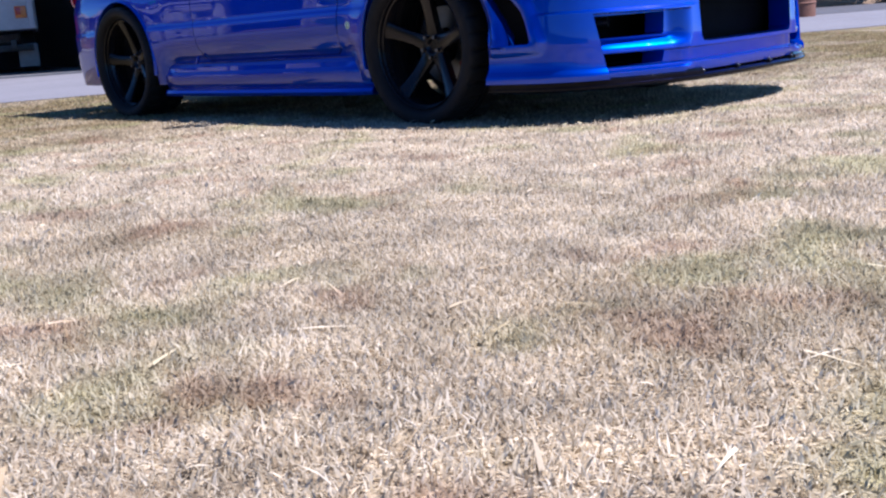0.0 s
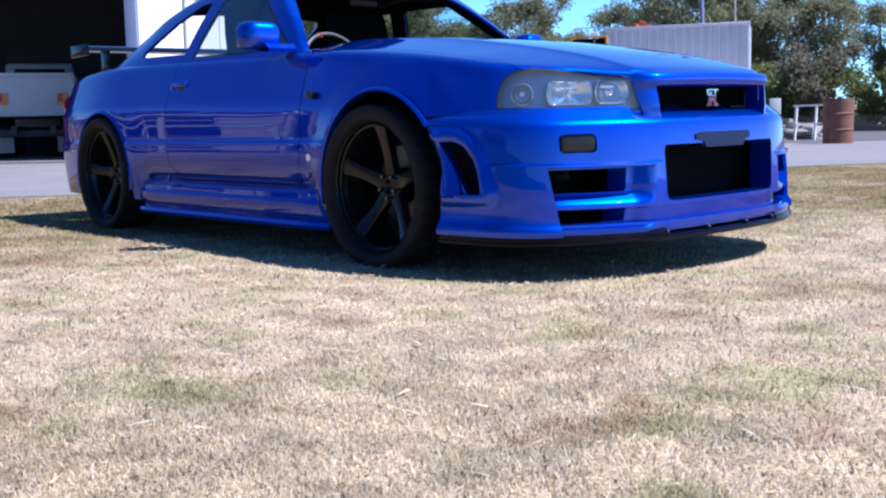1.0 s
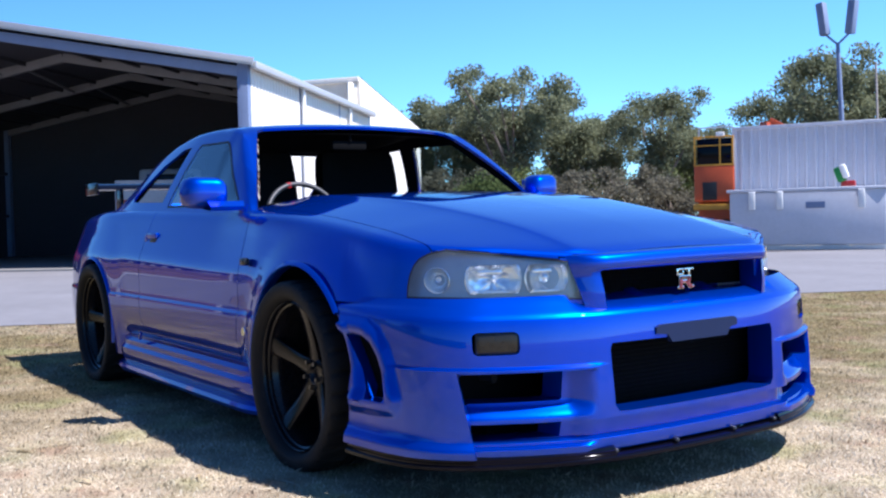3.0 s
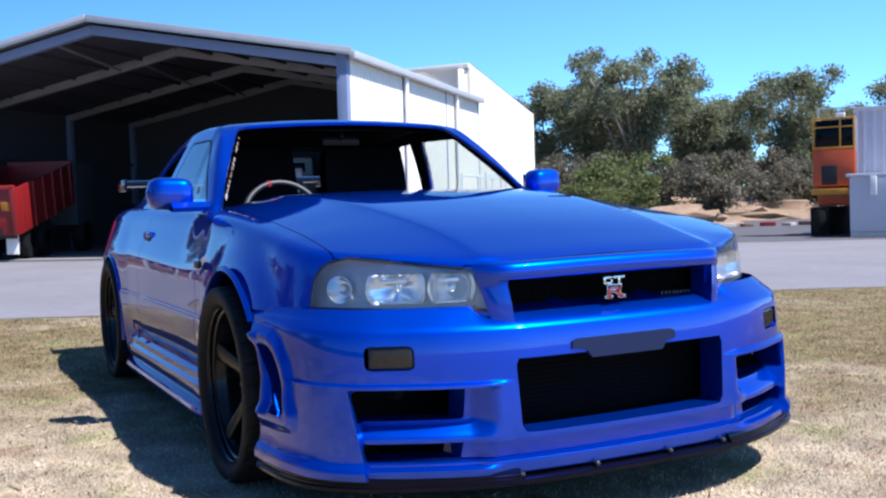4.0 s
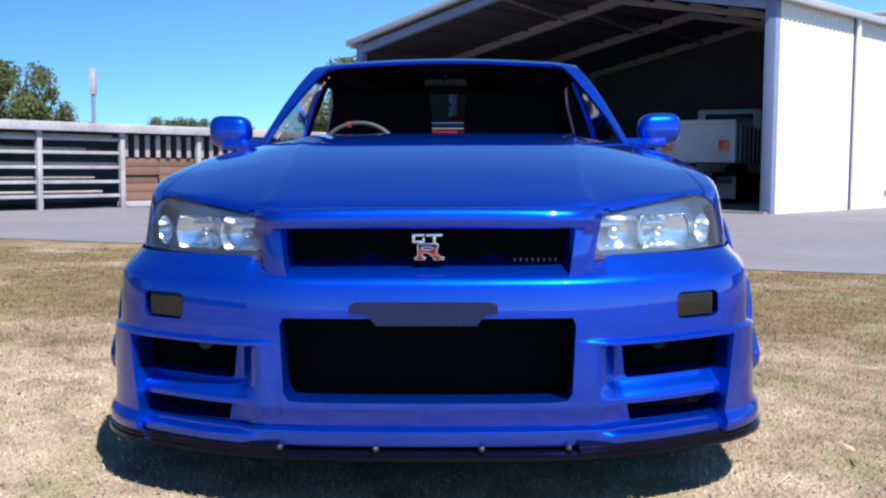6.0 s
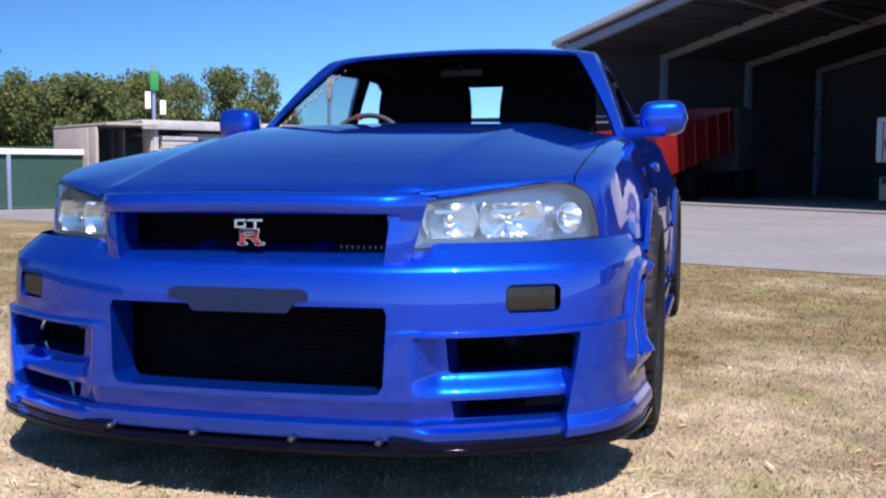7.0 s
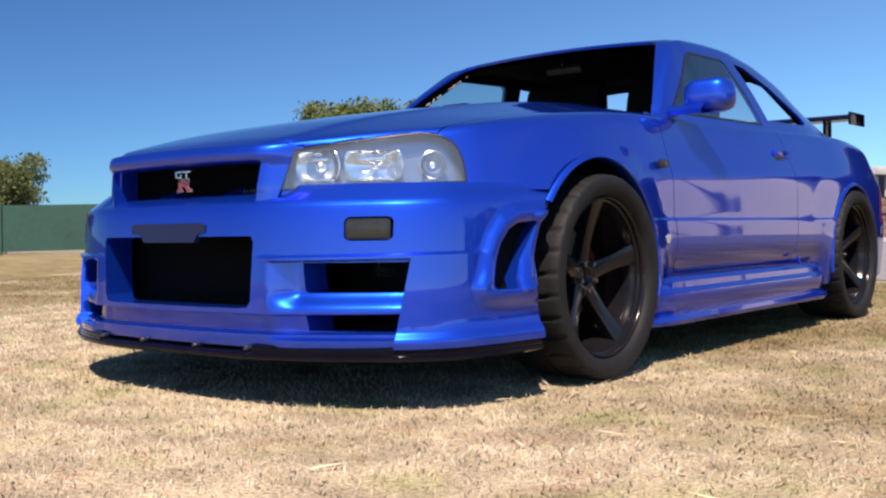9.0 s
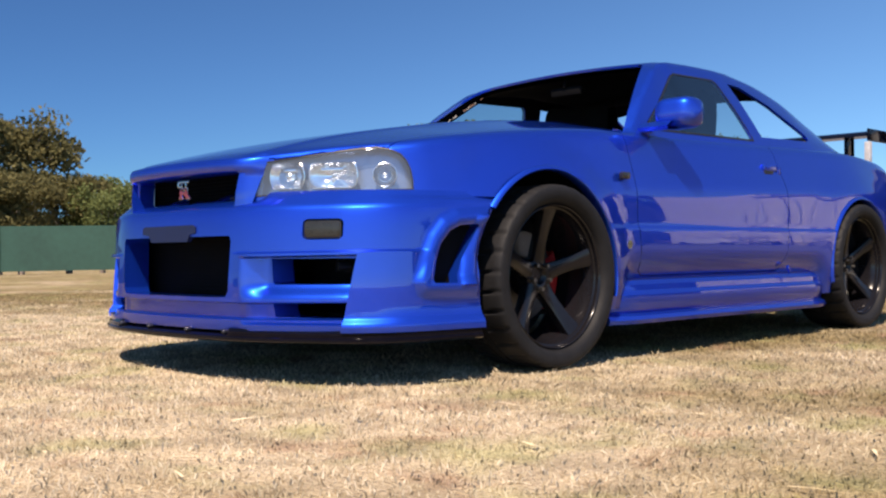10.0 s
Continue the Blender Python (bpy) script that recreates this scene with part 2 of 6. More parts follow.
def glass_material(name, tint, rough=0.02, shine=0.0, haze=0.0):
    """Thin glass: mostly clear, glossy at grazing angles."""
    m = bpy.data.materials.new(name)
    m.use_nodes = True
    nt = m.node_tree
    nt.nodes.remove(nt.nodes["Principled BSDF"])
    tr, gl, mx, fr = (nt.nodes.new("ShaderNode" + k) for k in ("BsdfTransparent", "BsdfGlossy", "MixShader", "LayerWeight"))
    tr.inputs[0].default_value = (*tint, 1)
    gl.inputs["Roughness"].default_value = rough
    fr.inputs["Blend"].default_value = 0.5
    steep = nt.nodes.new("ShaderNodeMath")
    steep.operation = "POWER"
    steep.inputs[1].default_value = 4.5
    nt.links.new(fr.outputs["Facing"], steep.inputs[0])
    more = nt.nodes.new("ShaderNodeMath")
    more.operation, more.use_clamp = "ADD", True
    more.inputs[1].default_value = 0.04 + shine
    nt.links.new(steep.outputs[0], more.inputs[0])
    nt.links.new(more.outputs[0], mx.inputs[0])
    milk, m2 = nt.nodes.new("ShaderNodeBsdfDiffuse"), nt.nodes.new("ShaderNodeMixShader")
    milk.inputs[0].default_value = (0.75, 0.80, 0.84, 1)
    m2.inputs[0].default_value = haze
    nt.links.new(tr.outputs[0], m2.inputs[1])
    nt.links.new(milk.outputs[0], m2.inputs[2])
    nt.links.new(m2.outputs[0], mx.inputs[1])
    nt.links.new(gl.outputs[0], mx.inputs[2])
    nt.links.new(mx.outputs[0], nt.nodes["Material Output"].inputs[0])
    return m


LENS = glass_material("headlight_lens", (0.84, 0.88, 0.92), 0.05, shine=0.02, haze=0.055)
WINDOW = glass_material("tinted_glass", (0.70, 0.80, 0.78), shine=0.11)


def leaf_material(name, dark, light):
    m = bpy.data.materials.new(name)
    m.use_nodes = True
    nt = m.node_tree
    b = nt.nodes["Principled BSDF"]
    b.inputs["Roughness"].default_value = 0.75
    b.inputs["Specular IOR Level"].default_value = 0.12
    geo, ramp = nt.nodes.new("ShaderNodeNewGeometry"), nt.nodes.new("ShaderNodeValToRGB")
    ramp.color_ramp.elements[0].color, ramp.color_ramp.elements[1].color = (*dark, 1), (*light, 1)
    nt.links.new(geo.outputs["Random Per Island"], ramp.inputs[0])
    nt.links.new(ramp.outputs[0], b.inputs["Base Color"])
    thin, mx = nt.nodes.new("ShaderNodeBsdfTranslucent"), nt.nodes.new("ShaderNodeMixShader")
    mx.inputs[0].default_value = 0.42
    nt.links.new(ramp.outputs[0], thin.inputs[0])
    nt.links.new(b.outputs[0], mx.inputs[1])
    nt.links.new(thin.outputs[0], mx.inputs[2])
    nt.links.new(mx.outputs[0], nt.nodes["Material Output"].inputs[0])
    return m


GUM = leaf_material("gum_leaves", (0.155, 0.175, 0.10), (0.235, 0.25, 0.15))
BUSH = leaf_material("bush_leaves", (0.10, 0.125, 0.045), (0.17, 0.20, 0.075))
OLIVE = leaf_material("olive_leaves", (0.085, 0.080, 0.032), (0.150, 0.135, 0.060))
DRYBUSH = leaf_material("dry_scrub", (0.13, 0.12, 0.085), (0.20, 0.185, 0.135))


# ---- mesh helpers ----
def finish(bm, name, material, angle=32):
    me = bpy.data.meshes.new(name)
    bm.to_mesh(me)
    bm.free()
    me.materials.append(material)
    me.shade_smooth()
    me.set_sharp_from_angle(angle=radians(angle))
    return me


def part(name, bm, material, parent, label="", angle=32):
    ob = new(name, finish(bm, name, material, angle))
    ob.parent = parent
    if label:
        ob["label"] = label
    return ob


def thing(name, label, category, m=None, group="", kind=""):
    ob = new(name)
    ob.empty_display_size = 0.2
    if m is not None:
        ob.matrix_world = m
    return tagged(ob, label, category, group, kind)


def solo(name, bm, material, label, category, group="", kind="", angle=32):
    return tagged(new(name, finish(bm, name, material, angle)), label, category, group, kind)


def box(bm, c, s, bevel=0.0, m=None):
    """A box of size s round c, with worn edges."""
    mm = (m if m is not None else Matrix()) @ Matrix.Translation(c) @ Matrix.Diagonal((*s, 1))
    r = bmesh.ops.create_cube(bm, size=1.0, matrix=mm)
    if bevel:
        es = list({e for v in r["verts"] for e in v.link_edges})
        bmesh.ops.bevel(bm, geom=es, offset=bevel, segments=2, affect="EDGES", profile=0.6)
    return bm


def boxes(*rows, bevel=0.0, m=None):
    bm = bmesh.new()
    for c, s in rows:
        box(bm, c, s, bevel, m)
    return bm


def bar(bm, a, b, w, h, bevel=0.0):
    """A rectangular bar from a to b, w across and h high."""
    a, b = Vector(a), Vector(b)
    q = (b - a).to_track_quat("X", "Z").to_matrix().to_4x4()
    return box(bm, (0, 0, 0), ((b - a).length, w, h), bevel, Matrix.Translation((a + b) / 2) @ q)


def rod(bm, a, b, r0, r1=None, seg=12, caps=True):
    a, b = Vector(a), Vector(b)
    q = (b - a).to_track_quat("Z", "Y").to_matrix().to_4x4()
    bmesh.ops.create_cone(bm, cap_ends=caps, segments=seg, radius1=r0, radius2=r0 if r1 is None else r1,
                          depth=(b - a).length, matrix=Matrix.Translation((a + b) / 2) @ q)
    return bm


def grid(bm, pts, close_u=False):
    """Faces over rows of points."""
    rows = [[bm.verts.new(p) for p in row] for row in pts]
    n = len(rows)
    for i in range(n if close_u else n - 1):
        a, b = rows[i], rows[(i + 1) % n]
        for j in range(len(a) - 1):
            bm.faces.new((a[j], b[j], b[j + 1], a[j + 1]))
    return rows


def revolve(bm, profile, seg=64, m=None):
    """Turns (radius, y) round the y axis."""
    pts = [[(r * math.cos(2 * math.pi * k / seg), y, r * math.sin(2 * math.pi * k / seg)) for r, y in profile] for k in range(seg)]
    rows = grid(bm, pts, close_u=True)
    if m is not None:
        for row in rows:
            for v in row:
                v.co = m @ v.co
    bmesh.ops.recalc_face_normals(bm, faces=bm.faces[:])
    return bm


def sweep(bm, path, profile, caps=True):
    """Carries a closed profile of (outward, up) along a plan path; outward is to the right of the way."""
    pts = []
    for i, p in enumerate(path):
        a, b = path[max(0, i - 1)], path[min(len(path) - 1, i + 1)]
        d = Vector((b[0] - a[0], b[1] - a[1], 0)).normalized()
        nrm = Vector((d.y, -d.x, 0))
        pts.append([Vector(p) + nrm * o + Vector((0, 0, u)) for o, u in [*profile, profile[0]]])
    rows = grid(bm, pts)
    if caps:
        bm.faces.new([v for v in rows[0][:-1]])
        bm.faces.new([v for v in reversed(rows[-1][:-1])])
    bmesh.ops.remove_doubles(bm, verts=bm.verts[:], dist=1e-5)
    bmesh.ops.recalc_face_normals(bm, faces=bm.faces[:])
    return bm


def curve_of(pairs):
    """A smooth monotone curve through (x, y) pairs."""
    xs, ys = np.array(sorted(pairs), float).T
    h, d = np.diff(xs), np.diff(ys) / np.diff(xs)
    m = np.zeros(len(xs))
    m[0], m[-1] = d[0], d[-1]
    for i in range(1, len(xs) - 1):
        if d[i - 1] * d[i] > 0:
            w1, w2 = 2 * h[i] + h[i - 1], h[i] + 2 * h[i - 1]
            m[i] = (w1 + w2) / (w1 / d[i - 1] + w2 / d[i])
    def at(x):
        x = min(max(x, xs[0]), xs[-1])
        i = min(int(np.searchsorted(xs, x, "right")) - 1, len(xs) - 2)
        t = (x - xs[i]) / h[i]
        return float((1 + 2 * t) * (1 - t) ** 2 * ys[i] + t * (1 - t) ** 2 * h[i] * m[i] + t * t * (3 - 2 * t) * ys[i + 1] + t * t * (t - 1) * h[i] * m[i + 1])
    return at


def spline(points, n):
    """n points along a smooth curve through the given ones, evenly by length."""
    p = [Vector(q) for q in points]
    out = []
    for i in range(len(p) - 1):
        a, b, c, d = p[max(0, i - 1)], p[i], p[i + 1], p[min(len(p) - 1, i + 2)]
        for k in range(16):
            t = k / 16
            out.append(0.5 * (2 * b + (c - a) * t + (2 * a - 5 * b + 4 * c - d) * t * t + (3 * b - a - 3 * c + d) * t ** 3))
    out.append(p[-1])
    s = np.r_[0, np.cumsum([(out[i + 1] - out[i]).length for i in range(len(out) - 1)])]
    want = np.linspace(0, s[-1], n)
    arr = np.array(out)
    return [Vector([float(np.interp(w, s, arr[:, k])) for k in range(arr.shape[1])]) for w in want]


def cut(bm, poly, ax, cond=lambda c: True):
    """Cuts a convex outline, seen along one axis, into the surface; returns the faces inside it."""
    i, j = ax
    area = sum(a[0] * b[1] - b[0] * a[1] for a, b in zip(poly, poly[1:] + poly[:1]))
    if area < 0:
        poly = poly[::-1]
    sides = []
    for a, b in zip(poly, poly[1:] + poly[:1]):
        n = Vector((b[1] - a[1], a[0] - b[0])).normalized()
        sides.append((Vector(a), n))
    live = [f for f in bm.faces if cond(f.calc_center_median())]
    for a, n in sides:
        co, no = Vector((0, 0, 0)), Vector((0, 0, 0))
        co[i], co[j], no[i], no[j] = a[0], a[1], n[0], n[1]
        over = [f for f in live if f.is_valid and min((v.co - co).dot(no) for v in f.verts) < 0]
        geom = list({e for f in over for e in f.edges}) + list({v for f in over for v in f.verts}) + over
        r = bmesh.ops.bisect_plane(bm, geom=geom, plane_co=co, plane_no=no, dist=1e-5)
        seen = {f for f in r["geom"] if isinstance(f, bmesh.types.BMFace)} | {f for f in over if f.is_valid}
        live = [f for f in seen if (f.calc_center_median() - co).dot(no) < 0]
    return live


def take(bm, faces):
    """Moves faces into a mesh of their own."""
    out = bmesh.new()
    vmap = {}
    for f in faces:
        for v in f.verts:
            if v not in vmap:
                vmap[v] = out.verts.new(v.co)
        out.faces.new([vmap[v] for v in f.verts])
    bmesh.ops.delete(bm, geom=faces, context="FACES")
    return out


def mirrored(bm, both=False):
    """The other half (or both halves, joined along the middle)."""
    out = bm.copy() if both else bmesh.new()
    vm = {v: out.verts.new((v.co.x, -v.co.y, v.co.z)) for v in bm.verts}
    for f in bm.faces:
        out.faces.new([vm[v] for v in reversed(f.verts)])
    if both:
        bmesh.ops.remove_doubles(out, verts=out.verts[:], dist=2e-4)
    return out


def shell(bm, gap=0.0025, deep=0.012, keep_mid=False):
    """Draws a panel in from its seams and turns its edges inwards."""
    bm.normal_update()
    if gap:
        r = bmesh.ops.inset_region(bm, faces=bm.faces[:], thickness=gap, use_boundary=True, use_even_offset=True)
        bmesh.ops.delete(bm, geom=r["faces"], context="FACES")
    bm.normal_update()
    rim = [e for e in bm.edges if e.is_boundary and not (keep_mid and all(abs(v.co.y) < 1e-4 for v in e.verts))]
    nrm = {}
    for v in {v for e in rim for v in e.verts}:
        n = Vector((0, 0, 0))
        for q in v.link_faces:
            n += q.normal * q.calc_area()
            for w in q.verts:
                for q2 in w.link_faces:
                    n += q2.normal * q2.calc_area() * .3
        nrm[v] = n.normalized()
    r = bmesh.ops.extrude_edge_only(bm, edges=rim)
    place = {tuple(round(x, 6) for x in v.co): n for v, n in nrm.items()}
    for v in r["geom"]:
        if isinstance(v, bmesh.types.BMVert):
            n = place.get(tuple(round(x, 6) for x in v.co))
            if n is not None:
                v.co -= n * deep
    return bm


def face_out(bm, middle):
    """Turns all faces away from a middle place."""
    bm.normal_update()
    score = sum((f.calc_center_median() - Vector(middle)).dot(f.normal) * f.calc_area() for f in bm.faces)
    if score < 0:
        bmesh.ops.reverse_faces(bm, faces=bm.faces[:])
    bm.normal_update()
    return bm


def arc(cx, cz, r, a0, a1, n):
    return [(cx + r * math.cos(radians(a0 + (a1 - a0) * k / n)), cz + r * math.sin(radians(a0 + (a1 - a0) * k / n))) for k in range(n + 1)]


def rounded(x0, z0, x1, z1, r, n=4):
    """A rectangle's outline with rounded corners."""
    return (arc(x1 - r, z1 - r, r, 0, 90, n) + arc(x0 + r, z1 - r, r, 90, 180, n) + arc(x0 + r, z0 + r, r, 180, 270, n) + arc(x1 - r, z0 + r, r, 270, 360, n))


# ---- ground ----
def ground_z(x, y):
    """Level round the car, falling a little towards the far fence."""
    return -.026 * max(0, min(45, -y - 12))


bm = bmesh.new()
steps = sorted(set([-1500, -700, -350, -200, -120, -80] + list(range(-60, 41, 4)) + [60, 90, 140, 250, 500, 900, 1500]))
grid(bm, [[(x, y, ground_z(x, y)) for y in steps] for x in steps])
face_out(bm, (0, 0, -50))
solo("ground", bm, TURF, "dry straw-coloured lawn with faded green patches", "ground", kind="structure")

road_edge = lambda y: -6.25 + .39 * y + .12 * math.sin(y * .9) + .05 * math.sin(y * 3.1)
bm = bmesh.new()
grid(bm, [[(road_edge(y) if k == 0 else road_edge(y) - 60 * k / 6, y, .006 + ground_z(0, y)) for k in range(7)] for y in [-60 + 1.0 * q for q in range(150)]])
face_out(bm, (-30, 0, -50))
solo("road", bm, ASPHALT, "worn pale grey asphalt yard", "road", kind="structure")
bm = bmesh.new()
grid(bm, [[(x - 2.0 * math.sin(y * .2), y, .011) for x in (-13.0 + .28 * (y - 11), -20, -40)] for y in [9.5 + k * 2 for k in range(34)]])
face_out(bm, (-30, 20, -50))
solo("road_patch", bm, DARKASPH, "darker newer asphalt beside the shed", "road", kind="structure")

# Dry grass: short blades, thick near the lawn in front of the car, thinner away from it.
rng = np.random.default_rng(7)


def grass(name, n, spread, tall, thin, label):
    """Short blades; they are finest near the lawn's bare front and coarser away from it."""
    x, y, r = spread(n)
    keep = x > -6.2 + .39 * y + .15 * np.sin(y * .9) + .05
    x, y, r = x[keep], y[keep], r[keep]
    n = len(x)
    clump = np.sin(x * 7.3 + np.sin(y * 5.1) * 2) * np.sin(y * 6.7 + np.sin(x * 4.3) * 2)
    h = tall * rng.uniform(.45, 1.15, n) * (1 + .25 * clump)
    a, lean_a = rng.uniform(0, 2 * np.pi, n), rng.uniform(0, 2 * np.pi, n)
    w = (thin + .00034 * r) * rng.uniform(.6, 1.3, n)
    lay = np.where(rng.uniform(0, 1, n) < .60, 2.6, 1.0) * rng.uniform(.2, 1, n) * h
    z = -.026 * np.clip(-y - 12, 0, 45)
    bx, by = np.cos(a) * w, np.sin(a) * w
    lx, ly = np.cos(lean_a) * lay, np.sin(lean_a) * lay
    h = np.where(lay > 1.2 * h, h * .5, h)
    v = np.empty((n, 5, 3), np.float32)
    v[:, 0] = np.c_[x - bx, y - by, z]
    v[:, 1] = np.c_[x + bx, y + by, z]
    v[:, 2] = np.c_[x + bx * .75 + lx * .35, y + by * .75 + ly * .35, z + h * .6]
    v[:, 3] = np.c_[x - bx * .75 + lx * .35, y - by * .75 + ly * .35, z + h * .6]
    v[:, 4] = np.c_[x + lx, y + ly, z + h]
    base = np.arange(n, dtype=np.int32)[:, None] * 5
    loops = (base + np.array([0, 1, 2, 3, 3, 2, 4], np.int32)).ravel()
    me = bpy.data.meshes.new(name)
    me.vertices.add(n * 5)
    me.vertices.foreach_set("co", v.ravel())
    me.loops.add(n * 7)
    me.loops.foreach_set("vertex_index", loops)
    me.polygons.add(n * 2)
    starts = (np.arange(n, dtype=np.int32)[:, None] * 7 + np.array([0, 4], np.int32)).ravel()
    me.polygons.foreach_set("loop_start", starts)
    me.update(calc_edges=True)
    me.materials.append(GRASS)
    return tagged(new(name, me), label, "grass", kind="stuff")


def lawn_spread(reach, power):
    """Thickest in front of the car (x about 3), thinning out towards the road."""
    def f(n):
        r = .3 + reach * rng.uniform(0, 1, n) ** power
        u = rng.uniform(0, 1, n)
        return 3.3 - r, (-4.9 - .35 * r) + u * (9.6 + .9 * r), r
    return f


grass("grass", 470000, lawn_spread(10, 1.6), .015, .0016, "short dry straw-coloured grass blades")
# The lawn is thickest and palest where the mower turned, beside the front wheel.
grass("grass", 150000, lambda n: (rng.normal(2.0, .62, n), rng.normal(-2.85, .62, n), np.full(n, .8)), .0155, .0014, "thick pale dry grass on the worn part of the lawn")
# Long loose straws lying on the lawn.
straw = grass("dry_straw", 2600, lawn_spread(5, 1.0), .011, .0005, "loose dry straws lying on the lawn")
me = straw.data
co = np.empty(len(me.vertices) * 3, np.float32)
me.vertices.foreach_get("co", co)
co = co.reshape(-1, 5, 3)
mid = co[:, :1].copy()
co = mid + (co - mid) * np.array((4.5, 4.5, 1.0), np.float32)
co[:, :, 2] += .010
me.vertices.foreach_set("co", co.ravel())
me.update()

# ---- the open shed ----
SHED_L, SHED_TURN, SHED_W, SHED_D, EAVE, APEX = Vector((-23.9, -2.8, 0)), 47.0, 11.66, 10.2, 4.05, 5.10
shed_m = Matrix.Translation(SHED_L) @ Matrix.Rotation(radians(SHED_TURN), 4, "Z")
shed = thing("machinery_shed", "open-fronted cream steel machinery shed with gabled roof", "shed", shed_m)


def ribbed(a, b, z0, z1, pitch=.19, deep=.02, z1b=None):
    """A ribbed steel sheet standing between two places of the plan; its top may slope."""
    a, b = Vector((*a, 0)), Vector((*b, 0))
    d = (b - a).normalized()
    nrm = Vector((d.y, -d.x, 0))
    n = max(2, int((b - a).length / pitch))
    bm = bmesh.new()
    rows = []
    for k in range(n):
        for t, o in ((0, 0), (.62, 0), (.70, deep), (.92, deep)):
            q = (k + t) / n
            p = a.lerp(b, q) + nrm * o
            top = z1 if z1b is None else z1 + (z1b - z1) * q
            rows.append([p + Vector((0, 0, z0)), p + Vector((0, 0, top))])
    rows.append([b + Vector((0, 0, z0)), b + Vector((0, 0, z1 if z1b is None else z1b))])
    grid(bm, rows)
    return bm


W, D = SHED_W, SHED_D
RAFTER = mat("pale_dusty_steel", (0.24, 0.235, 0.24), 0.6, vary=0.15, scale=2)
part("side_wall", ribbed((W, 0.05), (W, D), 0, EAVE), WHITEWALL, shed, "cream ribbed steel side wall")
part("side_wall", ribbed((0, D), (0, .05), 0, EAVE), WHITEWALL, shed)
# Linings and girts take the dark colour that stands for inside shade.
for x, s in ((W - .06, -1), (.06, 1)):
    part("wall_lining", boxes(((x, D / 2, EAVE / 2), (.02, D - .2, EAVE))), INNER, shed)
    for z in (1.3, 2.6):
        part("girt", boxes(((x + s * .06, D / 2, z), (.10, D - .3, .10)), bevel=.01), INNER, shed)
bm = bmesh.new()
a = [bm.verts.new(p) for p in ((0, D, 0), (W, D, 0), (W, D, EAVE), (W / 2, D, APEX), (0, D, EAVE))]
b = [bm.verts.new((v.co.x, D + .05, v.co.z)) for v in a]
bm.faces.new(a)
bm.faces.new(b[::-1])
part("back_wall", bm, INNER, shed, "lined back wall, darkened to imitate shade")
for s in (0, 1):
    bm = bmesh.new()
    rows = []
    n = 56
    for k in range(n + 1):
        v = -.25 + (D + .35) * k / n
        o = .02 if k % 2 else 0
        rows.append([(-.15 if not s else W + .15, v, EAVE - .04 + o), (W / 2, v, APEX + .03 + o)])
    grid(bm, rows)
    part("roof", bm, ROOFST, shed, "galvanised roof sheet", 20)
    # A dark sheet below the roofing paints in the shade there.
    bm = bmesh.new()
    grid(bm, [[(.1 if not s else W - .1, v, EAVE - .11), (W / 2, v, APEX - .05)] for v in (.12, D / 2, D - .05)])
    part("roof_lining", bm, INNER, shed, "dark sheet painting in the shade under the roof")
    bm = bmesh.new()
    bar(bm, (-.2 if not s else W + .2, -.22, EAVE - .02), (W / 2, -.22, APEX + .06), .03, .15, .005)
    part("barge_board", bm, ROOFST, shed, "pale grey fascia")
    part("gutter", boxes(((W + .16 if s else -.16, D / 2 - .1, EAVE - .06), (.12, D, .14)), bevel=.02), ROOFST, shed, "pale grey gutter")
for v in (.0, 3.4, 6.8, 10.0):
    for x in (.10, W - .10):
        part("column", boxes(((x, v + .05, EAVE / 2), (.22, .18, EAVE)), bevel=.01), GREYST, shed, "grey-blue steel column")
    for s in (0, 1):
        x0 = W - .1 if s else .1
        bm = bmesh.new()
        bar(bm, (x0, v + .05, EAVE - .18), (W / 2, v + .05, APEX - .16), .16, .20, .01)
        part("rafter", bm, GREYST if v == 0 else RAFTER, shed, "steel rafter")
    if v:
        bm = bmesh.new()
        bar(bm, (W / 2 - 1.1, v - 3.3, APEX - .35), (W / 2 - 1.6, v + .05, APEX - .52), .05, .05)
        part("roof_strut", bm, RAFTER, shed)
for k in range(1, 6):
    for s in (0, 1):
        t = k / 6
        x = (W / 2) * t if not s else W - (W / 2) * t
        part("purlin", boxes(((x, D / 2, EAVE + (APEX - EAVE) * t - .10), (.06, D - .3, .10))), INNER, shed)
for v in (3.4, 7.6):
    rod(bm := bmesh.new(), (W + .09, v, .05), (W + .09, v, EAVE - .1), .05, .05, 10)
    part("downpipe", bm, WHITEP, shed, "cream downpipe")
part("floor_slab", boxes(((W / 2, D / 2 - .1, .02), (W - .1, D + .2, .05))), CONCRETE, shed, "grey concrete floor")

# ---- taller building behind ----
ob = thing("storage_building", "tall cream sheet-clad building with a sloping roofline", "building")
A, B = Vector((-25.2, 13.4, 0)), Vector((-28.3, 17.5, 0))
back = Vector((-.80, -.60, 0)) * 7
part("front_wall", ribbed(A[:2], B[:2], 0, 5.35, z1b=4.15), WHITEWALL, ob, "cream sheet wall")
bm = bmesh.new()
bar(bm, A + back + Vector((0, 0, 4.62)), A + Vector((0, 0, 4.62)), .06, 1.46, .01)
part("side_wall", bm, BEIGE, ob, "smooth beige upper wall")
bm = bmesh.new()
bar(bm, A + back + Vector((.05, -.07, 5.30)), A + Vector((.05, -.07, 5.30)), .12, .16, .02)
part("parapet_cap", bm, WHITEWALL, ob)
bm = bmesh.new()
bar(bm, A + Vector((-.10, -.26, 4.38)), A + Vector((-.10, -.26, 5.20)), .30, .10, .02)
part("parapet_post", bm, WHITEWALL, ob)
